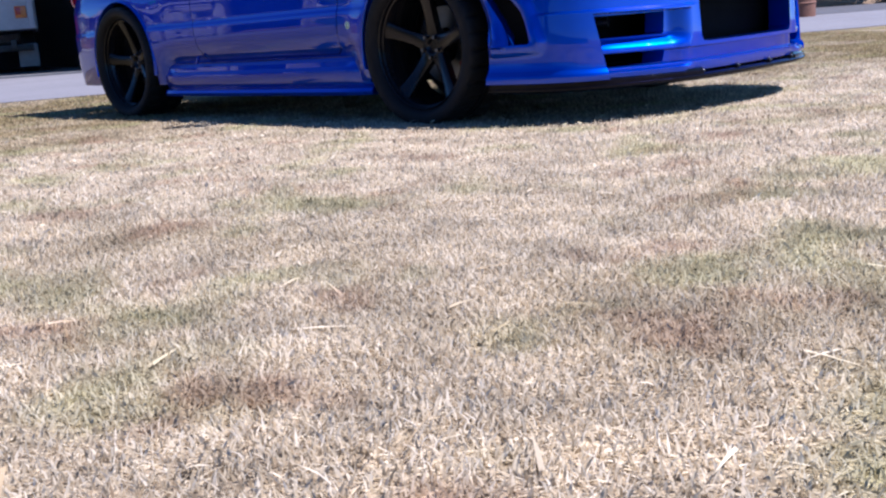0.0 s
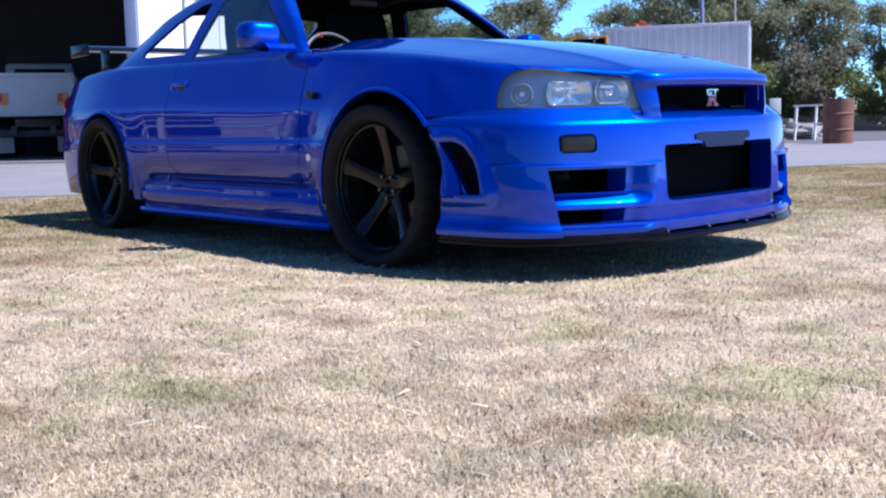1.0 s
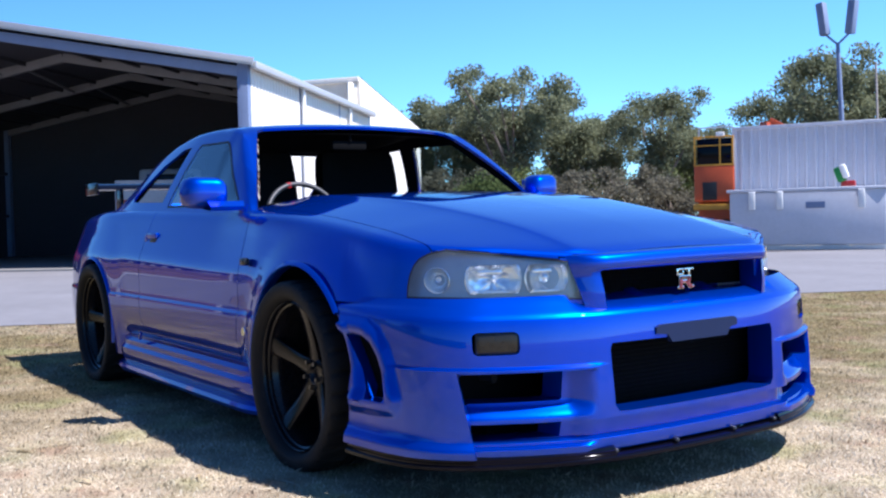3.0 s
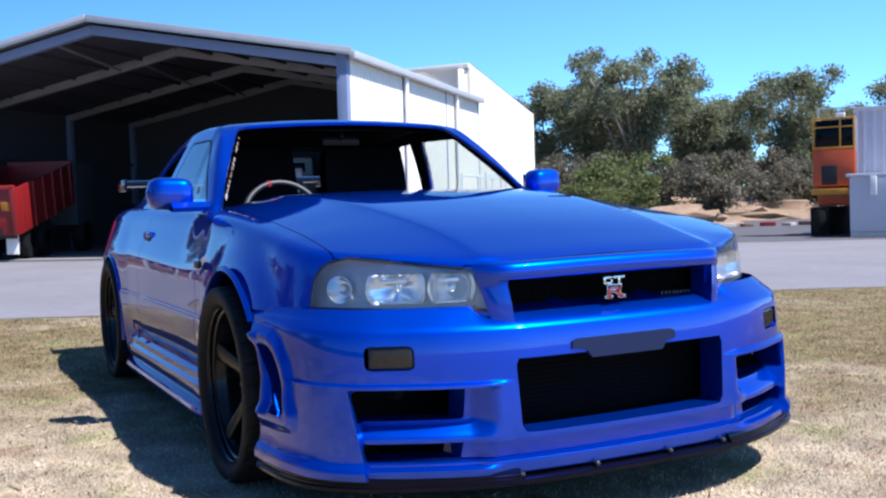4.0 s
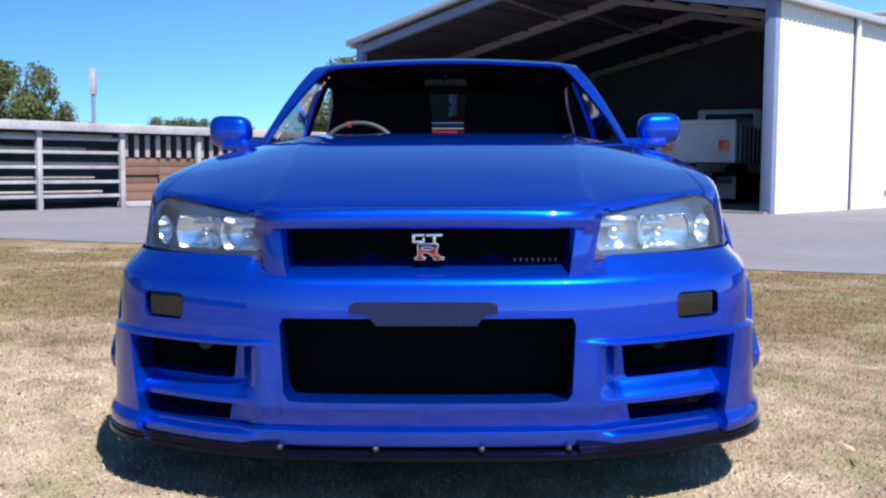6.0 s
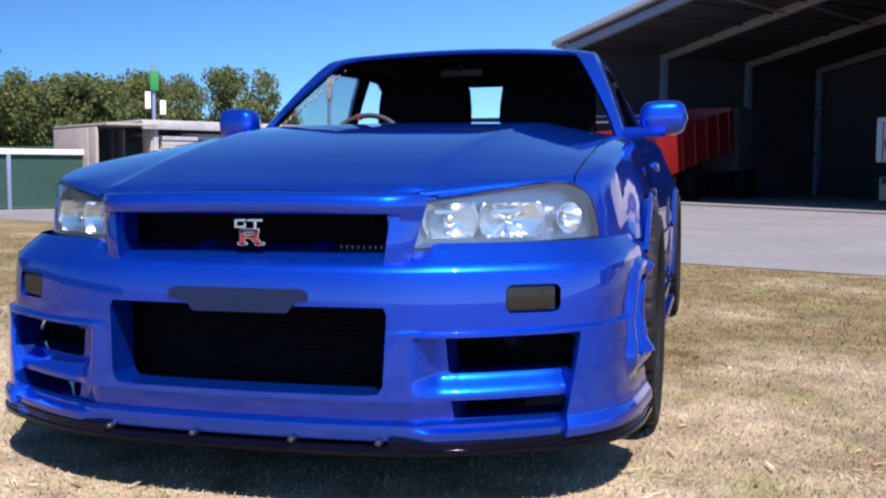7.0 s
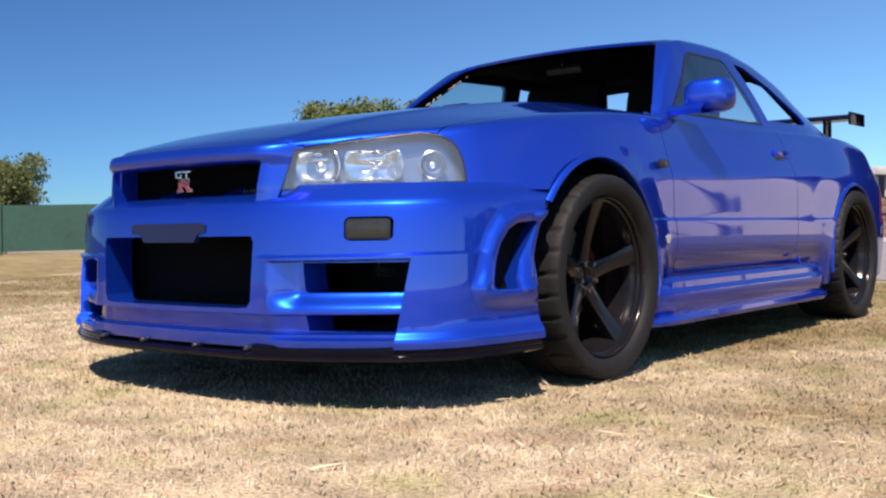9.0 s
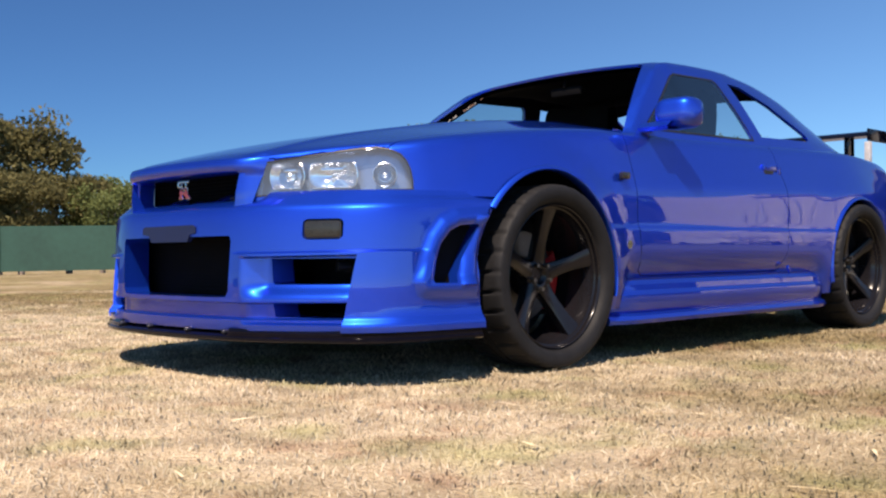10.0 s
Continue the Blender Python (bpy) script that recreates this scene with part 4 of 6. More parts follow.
# ---- trees ----
def tree_meshes(seed, height, wide, leaves, leaf, clumps, low, material):
    """Trunk with forking limbs, and a crown of leaf clumps with gaps."""
    rg = np.random.default_rng(seed)
    bm = bmesh.new()
    lean = Vector((rg.uniform(-.06, .06), rg.uniform(-.06, .06), 1))
    rod(bm, (0, 0, -.1), lean * height * .45, height * .035, height * .02, 9)
    centres = []
    for k in range(clumps):
        a, z = rg.uniform(0, 2 * math.pi), rg.uniform(low, .95)
        reach = wide * .5 * rg.uniform(.25, 1.0) * math.sin(math.pi * min(1, .25 + .75 * (1 - z) / (1 - low) * .9 + .08))
        c = Vector((math.cos(a) * reach, math.sin(a) * reach, height * z))
        centres.append((c, wide * rg.uniform(.10, .20)))
        if k < 14:
            rod(bm, lean * height * rg.uniform(.15, .45), c, height * .011, height * .004, 6)
    n = leaves
    which = rg.integers(0, len(centres), n)
    cen = np.array([c for c, _ in centres])[which]
    rad = np.array([r for _, r in centres])[which][:, None]
    d = rg.normal(size=(n, 3))
    d /= np.linalg.norm(d, axis=1)[:, None]
    p = cen + d * rad * rg.uniform(.25, 1.1, (n, 1)) * (1, 1, .75)
    a, b = rg.normal(size=(n, 3)), rg.normal(size=(n, 3))
    a /= np.linalg.norm(a, axis=1)[:, None]
    b -= a * (a * b).sum(1)[:, None]
    b /= np.linalg.norm(b, axis=1)[:, None]
    s = leaf * rg.uniform(.5, 1.3, (n, 1))
    v = np.stack([p - a * s, p + b * s * .5, p + a * s, p - b * s * .5], 1).reshape(-1, 3)
    me = bpy.data.meshes.new("crown")
    me.from_pydata(v.tolist(), [], [(4 * k, 4 * k + 1, 4 * k + 2, 4 * k + 3) for k in range(n)])
    me.materials.append(material)
    return finish(bm, "trunk", BARK), me


def plant(meshes, x, y, label, cat, scale=1.0, turn=0.0, name="tree"):
    ob = thing(name, label, cat, Matrix.Translation((x, y, ground_z(x, y))) @ Matrix.Rotation(turn, 4, "Z") @ Matrix.Diagonal((scale, scale, scale, 1)))
    for nm, me in zip(("trunk", "crown"), meshes):
        o = new(nm, me)
        o.parent = ob
    return ob


gums = [tree_meshes(11 + k, 9.0, 6.2, 18000, .105, 42, .40, GUM) for k in range(3)]
rounds = [tree_meshes(31 + k, 6.0, 5.2, 16000, .120, 60, .22, BUSH) for k in range(2)]
olives = [tree_meshes(41 + k, 6.0, 5.2, 16000, .120, 60, .22, OLIVE) for k in range(2)]
scrubs = [tree_meshes(51, 2.6, 4.2, 8500, .088, 30, .10, BUSH), tree_meshes(52, 3.2, 4.0, 8500, .088, 30, .08, DRYBUSH)]
GL, RL = "tall grey-green gum tree with an airy crown", "rounded dark green tree behind the fence"
far = random.Random(5)


def polar(az, d, eye=(3.4, -1.0)):
    return eye[0] + d * math.cos(radians(az)), eye[1] + d * math.sin(radians(az))


for az, d, s in ((146.5, 58, .98), (143.8, 55, .97), (141.0, 60, .95), (138.5, 62, .78), (136.0, 56, .86), (148.6, 60, .80), (133.0, 66, .72), (127.5, 58, 1.0), (125.0, 62, .98), (122.5, 60, .94), (129.8, 63, .85),
                 (119.5, 60, .80), (116.5, 64, .85), (113, 60, .9), (151.5, 62, .8), (154.0, 64, .95), (145.2, 66, .9), (139.6, 70, .85), (134.5, 70, .7), (131.2, 72, .72)):
    plant(gums[far.randrange(3)], *polar(az, d), GL, "tree", s * far.uniform(.93, 1.05), far.uniform(0, 6))
for az, d, s, k in ((150.5, 45, .9, 1), (147.5, 46, 1.0, 1), (145.0, 43, 1.05, 0), (142.6, 47, .9, 1), (140.3, 44, .9, 1), (137.5, 48, 1.0, 1), (135.4, 50, .85, 1), (132.5, 48, .9, 1), (128.5, 46, 1.0, 1), (126.0, 48, 1.2, 1),
                    (123.0, 46, 1.1, 0), (120.5, 46, 1.2, 1), (117.5, 46, 1.1, 0), (114.5, 46, 1.1, 1), (146.2, 40, .62, 0)):
    plant(scrubs[k], *polar(az, d), "dense scrub bush on the soil bank", "bush", s, far.uniform(0, 6), "bush")
for k in range(12):
    plant(scrubs[k % 2], *polar(121.5 + 2.6 * k, 66 + 3 * (k % 3)), "low dense scrub in the woods behind the soil bank", "bush", 1.5 + .12 * (k % 3), 1.7 * k, "bush")
WEST = (3.1, 1.8)
for az, d, s in ((-134.6, 44, .82), (-137.8, 43, .98), (-132.2, 46, .78), (-118.9, 52, .80), (-141.8, 46, .78), (-144.0, 44, .80), (-146.3, 46, .80), (-148.6, 44, .74), (-142.6, 52, .7), (-129.6, 52, .42), (-117.6, 46, .64), (-115.9, 47, .74), (-112.3, 48, 1.16), (-109.5, 50, 1.18), (-106, 50, 1.15), (-102, 52, 1.1), (-113.6, 44, .70), (-110.6, 44, .74), (-123.9, 56, .28)):
    plant((olives if az > -117 else rounds)[far.randrange(2)], *polar(az, d, WEST), RL, "tree", s * 1.0, far.uniform(0, 6))
for az, d, s in ((-156.3, 36, .38), (-160.5, 50, .35), (-162.5, 50, .50), (-165.2, 46, .42), (-170.5, 40, .62), (-172.5, 42, .86), (-174.0, 44, .84), (-167.5, 44, .38)):
    plant(rounds[far.randrange(2)], *polar(az, d, WEST), "rounded green tree beyond the timber store", "tree", s, far.uniform(0, 6))
# A few narrow, dense ones stand behind the store and the fence.
for az, d, s in ((-152.9, 30, .60), (-149.0, 30, .55), (-155.0, 34, .46), (-126.8, 52, .62)):
    ob = plant(rounds[far.randrange(2)], *polar(az, d, WEST), "narrow dense green tree behind the yard", "tree", s, far.uniform(0, 6))
    ob.matrix_world = ob.matrix_world @ Matrix.Diagonal((.74, .74, 1, 1))


# ---- the car: +x is its front, y = 0 its middle, the front axle at x = 0 ----
GREYMETAL = mat("dull_dark_metal", (0.06, 0.06, 0.06), 0.4, 0.8)
AXLE_R, TYRE_R = -2.665, 0.336
car = thing("sports_car", "metallic blue two-door sports coupe without windscreen, parked on dry grass", "car")

# Half widths, crest heights and the height of the middle, along the car.
half_w = curve_of([(.945, .36), (.93, .40), (.90, .45), (.80, .59), (.72, .70), (.62, .795), (.52, .845), (.36, .872), (0, .880), (-.35, .878),
                   (-.57, .875), (-1.2, .868), (-1.86, .87), (-2.3, .872), (-2.665, .873), (-3.1, .855), (-3.4, .81), (-3.55, .73), (-3.62, .66)])
crest_z = curve_of([(.945, .744), (.92, .748), (.63, .777), (.36, .820), (0, .865), (-.3, .893), (-.6, .912), (-1.2, .932), (-1.86, .948), (-2.3, .955),
                    (-2.7, .955), (-3.2, .935), (-3.5, .905), (-3.62, .88)])
mid_z = curve_of([(.945, .755), (.90, .772), (.8, .800), (.6, .848), (.3, .902), (0, .944), (-.3, .970), (-.6, .982), (-1.5, .98), (-2.7, .985), (-3.2, .97), (-3.5, .945), (-3.62, .92)])
lean = curve_of([(.945, .15), (.9, .20), (.63, .33), (.3, .45), (0, .50), (-.4, .52), (-.6, .68), (-1.0, .95), (-2.1, 1.0), (-2.665, .9), (-3.62, 1.0)])


def smooth(a, b, x):
    t = min(1, max(0, (x - a) / (b - a)))
    return t * t * (3 - 2 * t)


def flare(x, z):
    """The fenders' swell round the wheels."""
    out = 0
    for cx, size, top in ((0, .026, .40), (AXLE_R, .009, .375)):
        r = math.hypot(x - cx, z - .33)
        out += size * (1 - smooth(top - .01, top + (.15 if cx == 0 else .26), r)) * smooth(.16, .5, z + .15)
    return out


def body_section(x):
    w, zc, zm, k = half_w(x), crest_z(x), mid_z(x), lean(x)
    yk = min(w * .86, .40 + .10 * smooth(.9, -.6, x))
    tuck = smooth(-.44, -.60, x) * smooth(-2.28, -2.10, x)
    pts = [(w - .020 - .035 * tuck, .20), (w - .008 - .042 * tuck, .30), (w - .004 - .016 * tuck, .352), (w, .42), (w + .001, .515), (w - .006, .53), (w - .012 * k, zc - .25), (w - .040 * k, zc - .17),
           (w - .074 * k, zc - .09), (w - .098 * k, zc - .035), (w - .130 * k, zc - .004), (w - .21 * k, zc + .012 * smooth(.96, .70, x)),
           (yk + .014, zm - .014), (yk - .014, zm - .007), (yk * .5, zm - .002), (0, zm)]
    pts = [(max(y, 0), z) for y, z in pts]
    for i in range(11, 14):
        if pts[i][0] > pts[i - 1][0] - .01:
            pts[i] = (pts[i - 1][0] - .01, max(pts[i][1], pts[i - 1][1] + .002))
    dense = []
    for i in range(len(pts) - 1):
        n = (3, 3, 4, 4, 2, 5, 4, 4, 3, 3, 3, 5, 2, 4, 5)[i]
        a, b, c, d = (Vector(pts[max(0, min(len(pts) - 1, q))]) for q in (i - 1, i, i + 1, i + 2))
        for s in range(n):
            t = s / n
            ta, tb = (c - a) * .5, (d - b) * .5
            lim = (c - b).length
            if ta.length > lim:
                ta = ta.normalized() * lim
            if tb.length > lim:
                tb = tb.normalized() * lim
            q = (2 * t ** 3 - 3 * t * t + 1) * b + (t ** 3 - 2 * t * t + t) * ta + (3 * t * t - 2 * t ** 3) * c + (t ** 3 - t * t) * tb
            dense.append((q.x, q.y))
    dense.append(pts[-1])
    return [(x, y + flare(x, z) * (1 if z < zc - .02 else 0), z) for y, z in dense]


xs = sorted(set([round(.945 - .012 * k, 4) for k in range(6)] + [round(.87 - .022 * k, 4) for k in range(24)] + list(np.linspace(.36, -3.5, 110).round(4)) + [-3.54, -3.58, -3.61, -3.62]), reverse=True)
half = bmesh.new()
rows = grid(half, [body_section(x) for x in xs])
half.faces.new([*rows[-1], half.verts.new((-3.62, 0, .20))])
face_out(half, (-1.3, 0, .6))

# Openings and seams.
gone = cut(half, [(.20, .634), (.50, .634), (.56, .613), (1.2, .612), (1.2, .0), (.20, .0)], (0, 2), lambda c: c.x > .1)
bmesh.ops.delete(half, geom=gone, context="FACES")
for cx, r in ((0, .390), (AXLE_R, .362)):
    ring = arc(cx, .333, r, -8, 188, 30)
    gone = cut(half, [(cx + r, .0), *ring, (cx - r, .0)], (0, 2), lambda c, cx=cx: abs(c.x - cx) < .6 and c.y > .5)
    bmesh.ops.delete(half, geom=gone, context="FACES")
gone = cut(half, [(-.66, -.1), (-.72, .66), (-1.2, .69), (-2.3, .69), (-2.85, .60), (-2.92, -.1)], (0, 1), lambda c: c.z > .9 and -3 < c.x < -.5)
bmesh.ops.delete(half, geom=gone, context="FACES")
lamp_outline = [(.395, .614), (.86, .633), (.86, .778), (.735, .778), (.60, .758), (.400, .726)]
lamp_zone = lambda c: c.x > .52 and c.y > .33 and c.z < .80 and c.z > .55
cut(half, lamp_outline, (1, 2), lamp_zone)
lamp_end = [(1.1, .60), (.586, .60), (.582, .664), (.585, .698), (.594, .728), (.609, .750), (.633, .765), (.668, .774), (.74, .782), (1.1, .81)]


def within(poly, a, b):
    """Whether a point lies inside a convex outline."""
    side = [(q[0] - p[0]) * (b - p[1]) - (q[1] - p[1]) * (a - p[0]) for p, q in zip(poly, poly[1:] + poly[:1])]
    return min(side) >= 0 or max(side) <= 0


inner = cut(half, lamp_end, (0, 2), lamp_zone)
lens = take(half, [q for q in inner if within(lamp_outline, q.calc_center_median().y, q.calc_center_median().z)])
hood_faces = set(cut(half, [(1.0, -.1), (1.0, .50), (.66, .742), (.30, .745), (-.20, .740), (-.66, .735), (-.76, .66), (-.76, -.1)], (0, 1), lambda c: c.z > .72 and c.x > -1))
hood_faces = {q for q in hood_faces if not (q.calc_center_median().x > .88 and q.calc_center_median().y > .30 and q.calc_center_median().z < .741)}
hood = take(half, list(hood_faces | {f for f in half.faces if f.calc_center_median().x > .655 and f.calc_center_median().z > .741 and f.calc_center_median().y < .43}))
door = take(half, cut(half, [(-.575, 1.1), (-.578, .55), (-.60, .345), (-.64, .322), (-1.78, .322), (-1.835, .40), (-1.868, .60), (-1.868, 1.1)], (0, 2), lambda c: c.y > .6 and -2.2 < c.x < -.4))
trunk = take(half, cut(half, [(-2.95, -.1), (-2.95, .60), (-3.50, .62), (-3.57, -.1)], (0, 1), lambda c: c.z > .8 and c.x < -2.6))
rearb = take(half, cut(half, [(-3.02, 0), (-3.02, .44), (-3.20, .52), (-3.9, .52), (-3.9, 0)], (0, 2), lambda c: c.x < -2.8))
fender = take(half, [f for f in half.faces if f.calc_center_median().x > -1.2])

def seam(bm, wide, parent, sink=.0015, skip=lambda c: False):
    """The dark gap round a panel."""
    bm.normal_update()
    r = bmesh.ops.inset_region(bm, faces=bm.faces[:], thickness=wide, use_boundary=True, use_even_offset=True)
    keep = set(r["faces"])
    bmesh.ops.delete(bm, geom=[q for q in bm.faces if q not in keep or skip(q.calc_center_median())], context="FACES")
    bm.normal_update()
    for v, n in [(v, v.normal.copy()) for v in bm.verts]:
        v.co -= n * sink
    return part("panel_gap", bm, MESHY, parent)


hood_ring = mirrored(hood, True)
part("hood", shell(mirrored(hood, True), .004, .006), BLUE, car, "blue bonnet with two soft creases")
top = sorted((abs(v[1] - .376), v[2]) for v in body_section(.08))[0][1]
box(bm := bmesh.new(), (.08, .376, top - .004), (.030, .105, .012), .005, None)
part("bonnet_slot", bm, MESHY, car, "small black slot in the bonnet")
seam(hood_ring, .0042, car, skip=lambda c: c.x > .60 and abs(c.y) > .36)
part("boot_lid", shell(mirrored(trunk, True), .002, .012), BLUE, car)
part("rear_bumper", shell(mirrored(rearb, True), .0015, .02), BLUE, car)
for side, f in ((1, lambda b: b.copy()), (-1, mirrored)):
    part("fender", shell(f(fender), 0, .007), BLUE, car, "flared blue front wing")
    part("quarter_panel", shell(f(half), 0, .007), BLUE, car)
    door_ob = part("door", shell(f(door), .005, .006), BLUE, car, "closed blue door")
    seam(f(door), .0052, door_ob)
    # Handle, marker lamp and a round fender badge.
    bm = bmesh.new()
    yy = .812 * side
    box(bm, (-1.775, yy, .822), (.155, .024, .030), .009)
    box(bm, (-1.845, yy, .812), (.036, .028, .045), .010)
    part("door_handle", bm, BLUE, door_ob, "blue pull handle")
    box(bm := bmesh.new(), (-1.745, .815 * side, .798), (.085, .022, .018), .006)
    part("handle_recess", bm, BLACK, door_ob)
    box(bm := bmesh.new(), (-.487, .874 * side, .723), (.052, .024, .030), .009)
    part("side_marker", bm, SMOKE, car, "small smoked indicator lamp")
    rod(bm := bmesh.new(), (-.505, .872 * side, .452), (-.505, .884 * side, .452), .020, .017, 20)
    part("fender_badge", bm, CHROME, car, "small round silver badge")

# Fender lips: a rolled edge round every wheel opening.
for cx, r, yy in ((0, .392, .907), (AXLE_R, .364, .884)):
    for side in (1, -1):
        pts = []
        for k in range(41):
            a = radians(-12 + 204 * k / 40) if cx else radians(38 + 154 * k / 40)
            c, s = math.cos(a), math.sin(a)
            row = []
            for d, o in ((.012, -.012), (.005, -.001), (-.002, .001), (-.008, -.006), (-.006, -.04)):
                row.append((cx + (r + d) * c, side * (yy + o), .333 + (r + d) * s))
            pts.append(row)
        bm = bmesh.new()
        grid(bm, pts)
        if side < 0:
            bmesh.ops.reverse_faces(bm, faces=bm.faces[:])
        part("arch_lip", bm, BLUE, car, angle=50)
        # Inner liner, dark, closing the wheel house.
        bm = bmesh.new()
        grid(bm, [[(cx + (r + .012) * math.cos(a), side * (yy - .03), .333 + (r + .012) * math.sin(a)),
                   (cx + (r + .012) * math.cos(a), side * .52, .333 + (r + .012) * math.sin(a)), (cx, side * .50, .333)] for a in (radians(-20 + 220 * k / 24) for k in range(25))])
        part("wheel_liner", bm, CABIN, car)

# ---- front bumper ----
plan = spline([(1.022, 0), (1.018, .18), (1.002, .36), (.955, .52), (.885, .66), (.815, .765), (.72, .838), (.60, .874), (.47, .889), (.372, .897), (.23, .902)], 300)


VENT_LINE = [(.33, .541), (.40, .536), (.468, .530), (.520, .507), (.560, .462), (.592, .395), (.618, .328), (.612, .315), (.52, .311), (.40, .309)]


def line_gap(p, line):
    """The distance from a point to a broken line, in the plane."""
    best = 9
    for a, b in zip(line, line[1:]):
        ax, az, bx, bz = *a, *b
        t = max(0, min(1, ((p[0] - ax) * (bx - ax) + (p[1] - az) * (bz - az)) / ((bx - ax) ** 2 + (bz - az) ** 2)))
        best = min(best, math.hypot(p[0] - ax - t * (bx - ax), p[1] - az - t * (bz - az)))
    return best


def inset(z, u, p, within_blade):
    """How far the bumper lies behind its plan line, by height and by the share u of the way to the wheel."""
    f = 1 - smooth(.55, .95, u)
    prof = bump_mid(z) * f + bump_side(z) * (1 - f)
    # The shelf before the grille runs back nearly flat.
    prof += shelf_back(z) * smooth(.47, .40, p.y)
    # The blade: inside it the ducts and the sunken band, outside it the smooth corner with its flared foot.
    inside = 1.0 if within_blade else 0.0
    prof += .030 * smooth(.213, .219, z) * smooth(.269, .262, z) * inside
    prof -= .017 * smooth(.226 + .010 * smooth(.80, .87, p.y), .194, z) * (1 - inside)
    # The step above the ducts: the lower half stands proud.
    prof -= .015 * smooth(.433, .425, z) * smooth(.36, .46, p.y) * max(smooth(.585, .66, p.x), smooth(.42, .33, z))
    # The scoop of the two ducts, with a sloping bar between them.
    scoop = smooth(.400, .490, p.y) * inside
    prof += scoop * smooth(.418, .411, z) * smooth(.202, .206, z) * (.024 + .036 * smooth(.280, .326, z))
    # The raised frame of the vent before the wheel, and the rounded post behind its slot.
    if p.y > .8:
        edge = smooth(.388, .412, math.hypot(p.x, z - .333))
        prof -= .019 * edge * smooth(.042, .006, line_gap((p.x, z), VENT_LINE))
        if .31 < z < .55:
            mid = .445 - .080 * (z - .32) / .20
            prof -= .015 * edge * max(0, 1 - ((p.x - mid) / .040) ** 2)
    return prof


bump_mid = curve_of([(.118, .020), (.165, .007), (.195, .001), (.212, .0), (.30, .0), (.42, .004), (.50, .008), (.545, .012), (.566, .016), (.578, .023), (.588, .034), (.598, .046), (.608, .058), (.618, .070), (.630, .086)])
bump_side = curve_of([(.118, .0), (.15, .002), (.20, .003), (.26, .006), (.42, .006), (.52, .004), (.575, .004), (.593, .006), (.603, .012), (.608, .020), (.614, .024), (.622, .028), (.630, .03)])
shelf_back = curve_of([(.118, 0), (.57, 0), (.58, .001), (.588, .005), (.598, .016), (.608, .036), (.618, .070), (.630, .115)])
zs = sorted({.176, .180, .184, .188, .192, .198, .204, .206, .212, .214, .2165, .219, .223, .240, .255, .260, .262, .2655, .269, .274, .280}
            | {round(.286 + .008 * k, 4) for k in range(36)} | {.411, .4145, .418, .423, .425, .427, .429, .431, .433, .568, .574, .580, .585, .590, .595, .600, .604, .608, .614, .622, .630})
track = np.array(plan)
share = np.linspace(0, 1, len(plan))


def on_plan(u):
    """The place on the plan line at the share u of its length."""
    return Vector((float(np.interp(u, share, track[:, 0])), float(np.interp(u, share, track[:, 1]))))


def blade_u(z):
    return float(np.interp(.740 + .034 * (z - .19) / .22, track[:, 1], share))


U0 = blade_u(.30)
us = sorted(set(np.linspace(0, 1, 300).round(5)) | {round(U0 + d, 5) for d in (-.0045, -.003, -.0015, 0, .0015, .003)})
pts = []
for u in us:
    col = []
    for z in zs:
        # The columns bend to follow the slanting blade.
        q = u + (blade_u(z) - U0) * max(0, 1 - abs(u - U0) / .10)
        p, a, b = on_plan(q), on_plan(max(0, q - .004)), on_plan(min(1, q + .004))
        d = (b - a).normalized()
        nrm = Vector((d.y, -d.x)) if u > 0 else Vector((1, 0))
        lift = .018 * smooth(.25, .75, q)
        o = inset(z, q, p, u <= U0 - .0005)
        col.append((p.x - nrm.x * o, max(0, p.y - nrm.y * o), z + (z - .118) * lift * (1 - smooth(.50, .62, z))))
    pts.append(col)
bump = bmesh.new()
grid(bump, pts)
face_out(bump, (.2, 0, .4))


def hole(bm, outline, ax, cond, push, shrink=1.0, ramp=0.0, inner=0.0):
    """Cuts an opening and carries its rim inwards, so that it has depth."""
    faces = cut(bm, outline, ax, cond)
    bmesh.ops.delete(bm, geom=faces, context="FACES")
    inside = lambda c: all(min(q[k] for q in outline) - .004 < c[ax[k]] < max(q[k] for q in outline) + .004 for k in (0, 1))
    rim = [e for e in bm.edges if e.is_boundary and cond((e.verts[0].co + e.verts[1].co) / 2) and all(inside(v.co) for v in e.verts) and not all(abs(v.co.y) < 1e-4 for v in e.verts)]
    mid = Vector((0, 0, 0))
    for k in (0, 1):
        mid[ax[k]] = sum(q[k] for q in outline) / len(outline)
    r = bmesh.ops.extrude_edge_only(bm, edges=rim)
    for v in r["geom"]:
        if isinstance(v, bmesh.types.BMVert):
            for k in (0, 1):
                if abs(v.co.y) > 1e-4 or ax[k] != 1:
                    v.co[ax[k]] = mid[ax[k]] + (v.co[ax[k]] - mid[ax[k]]) * shrink
            if v.co.z < mid.z:
                v.co.z += ramp
            if inner and v.co.y < min(q[0] for q in outline) + .03:
                v.co.y += inner
            v.co += Vector(push)


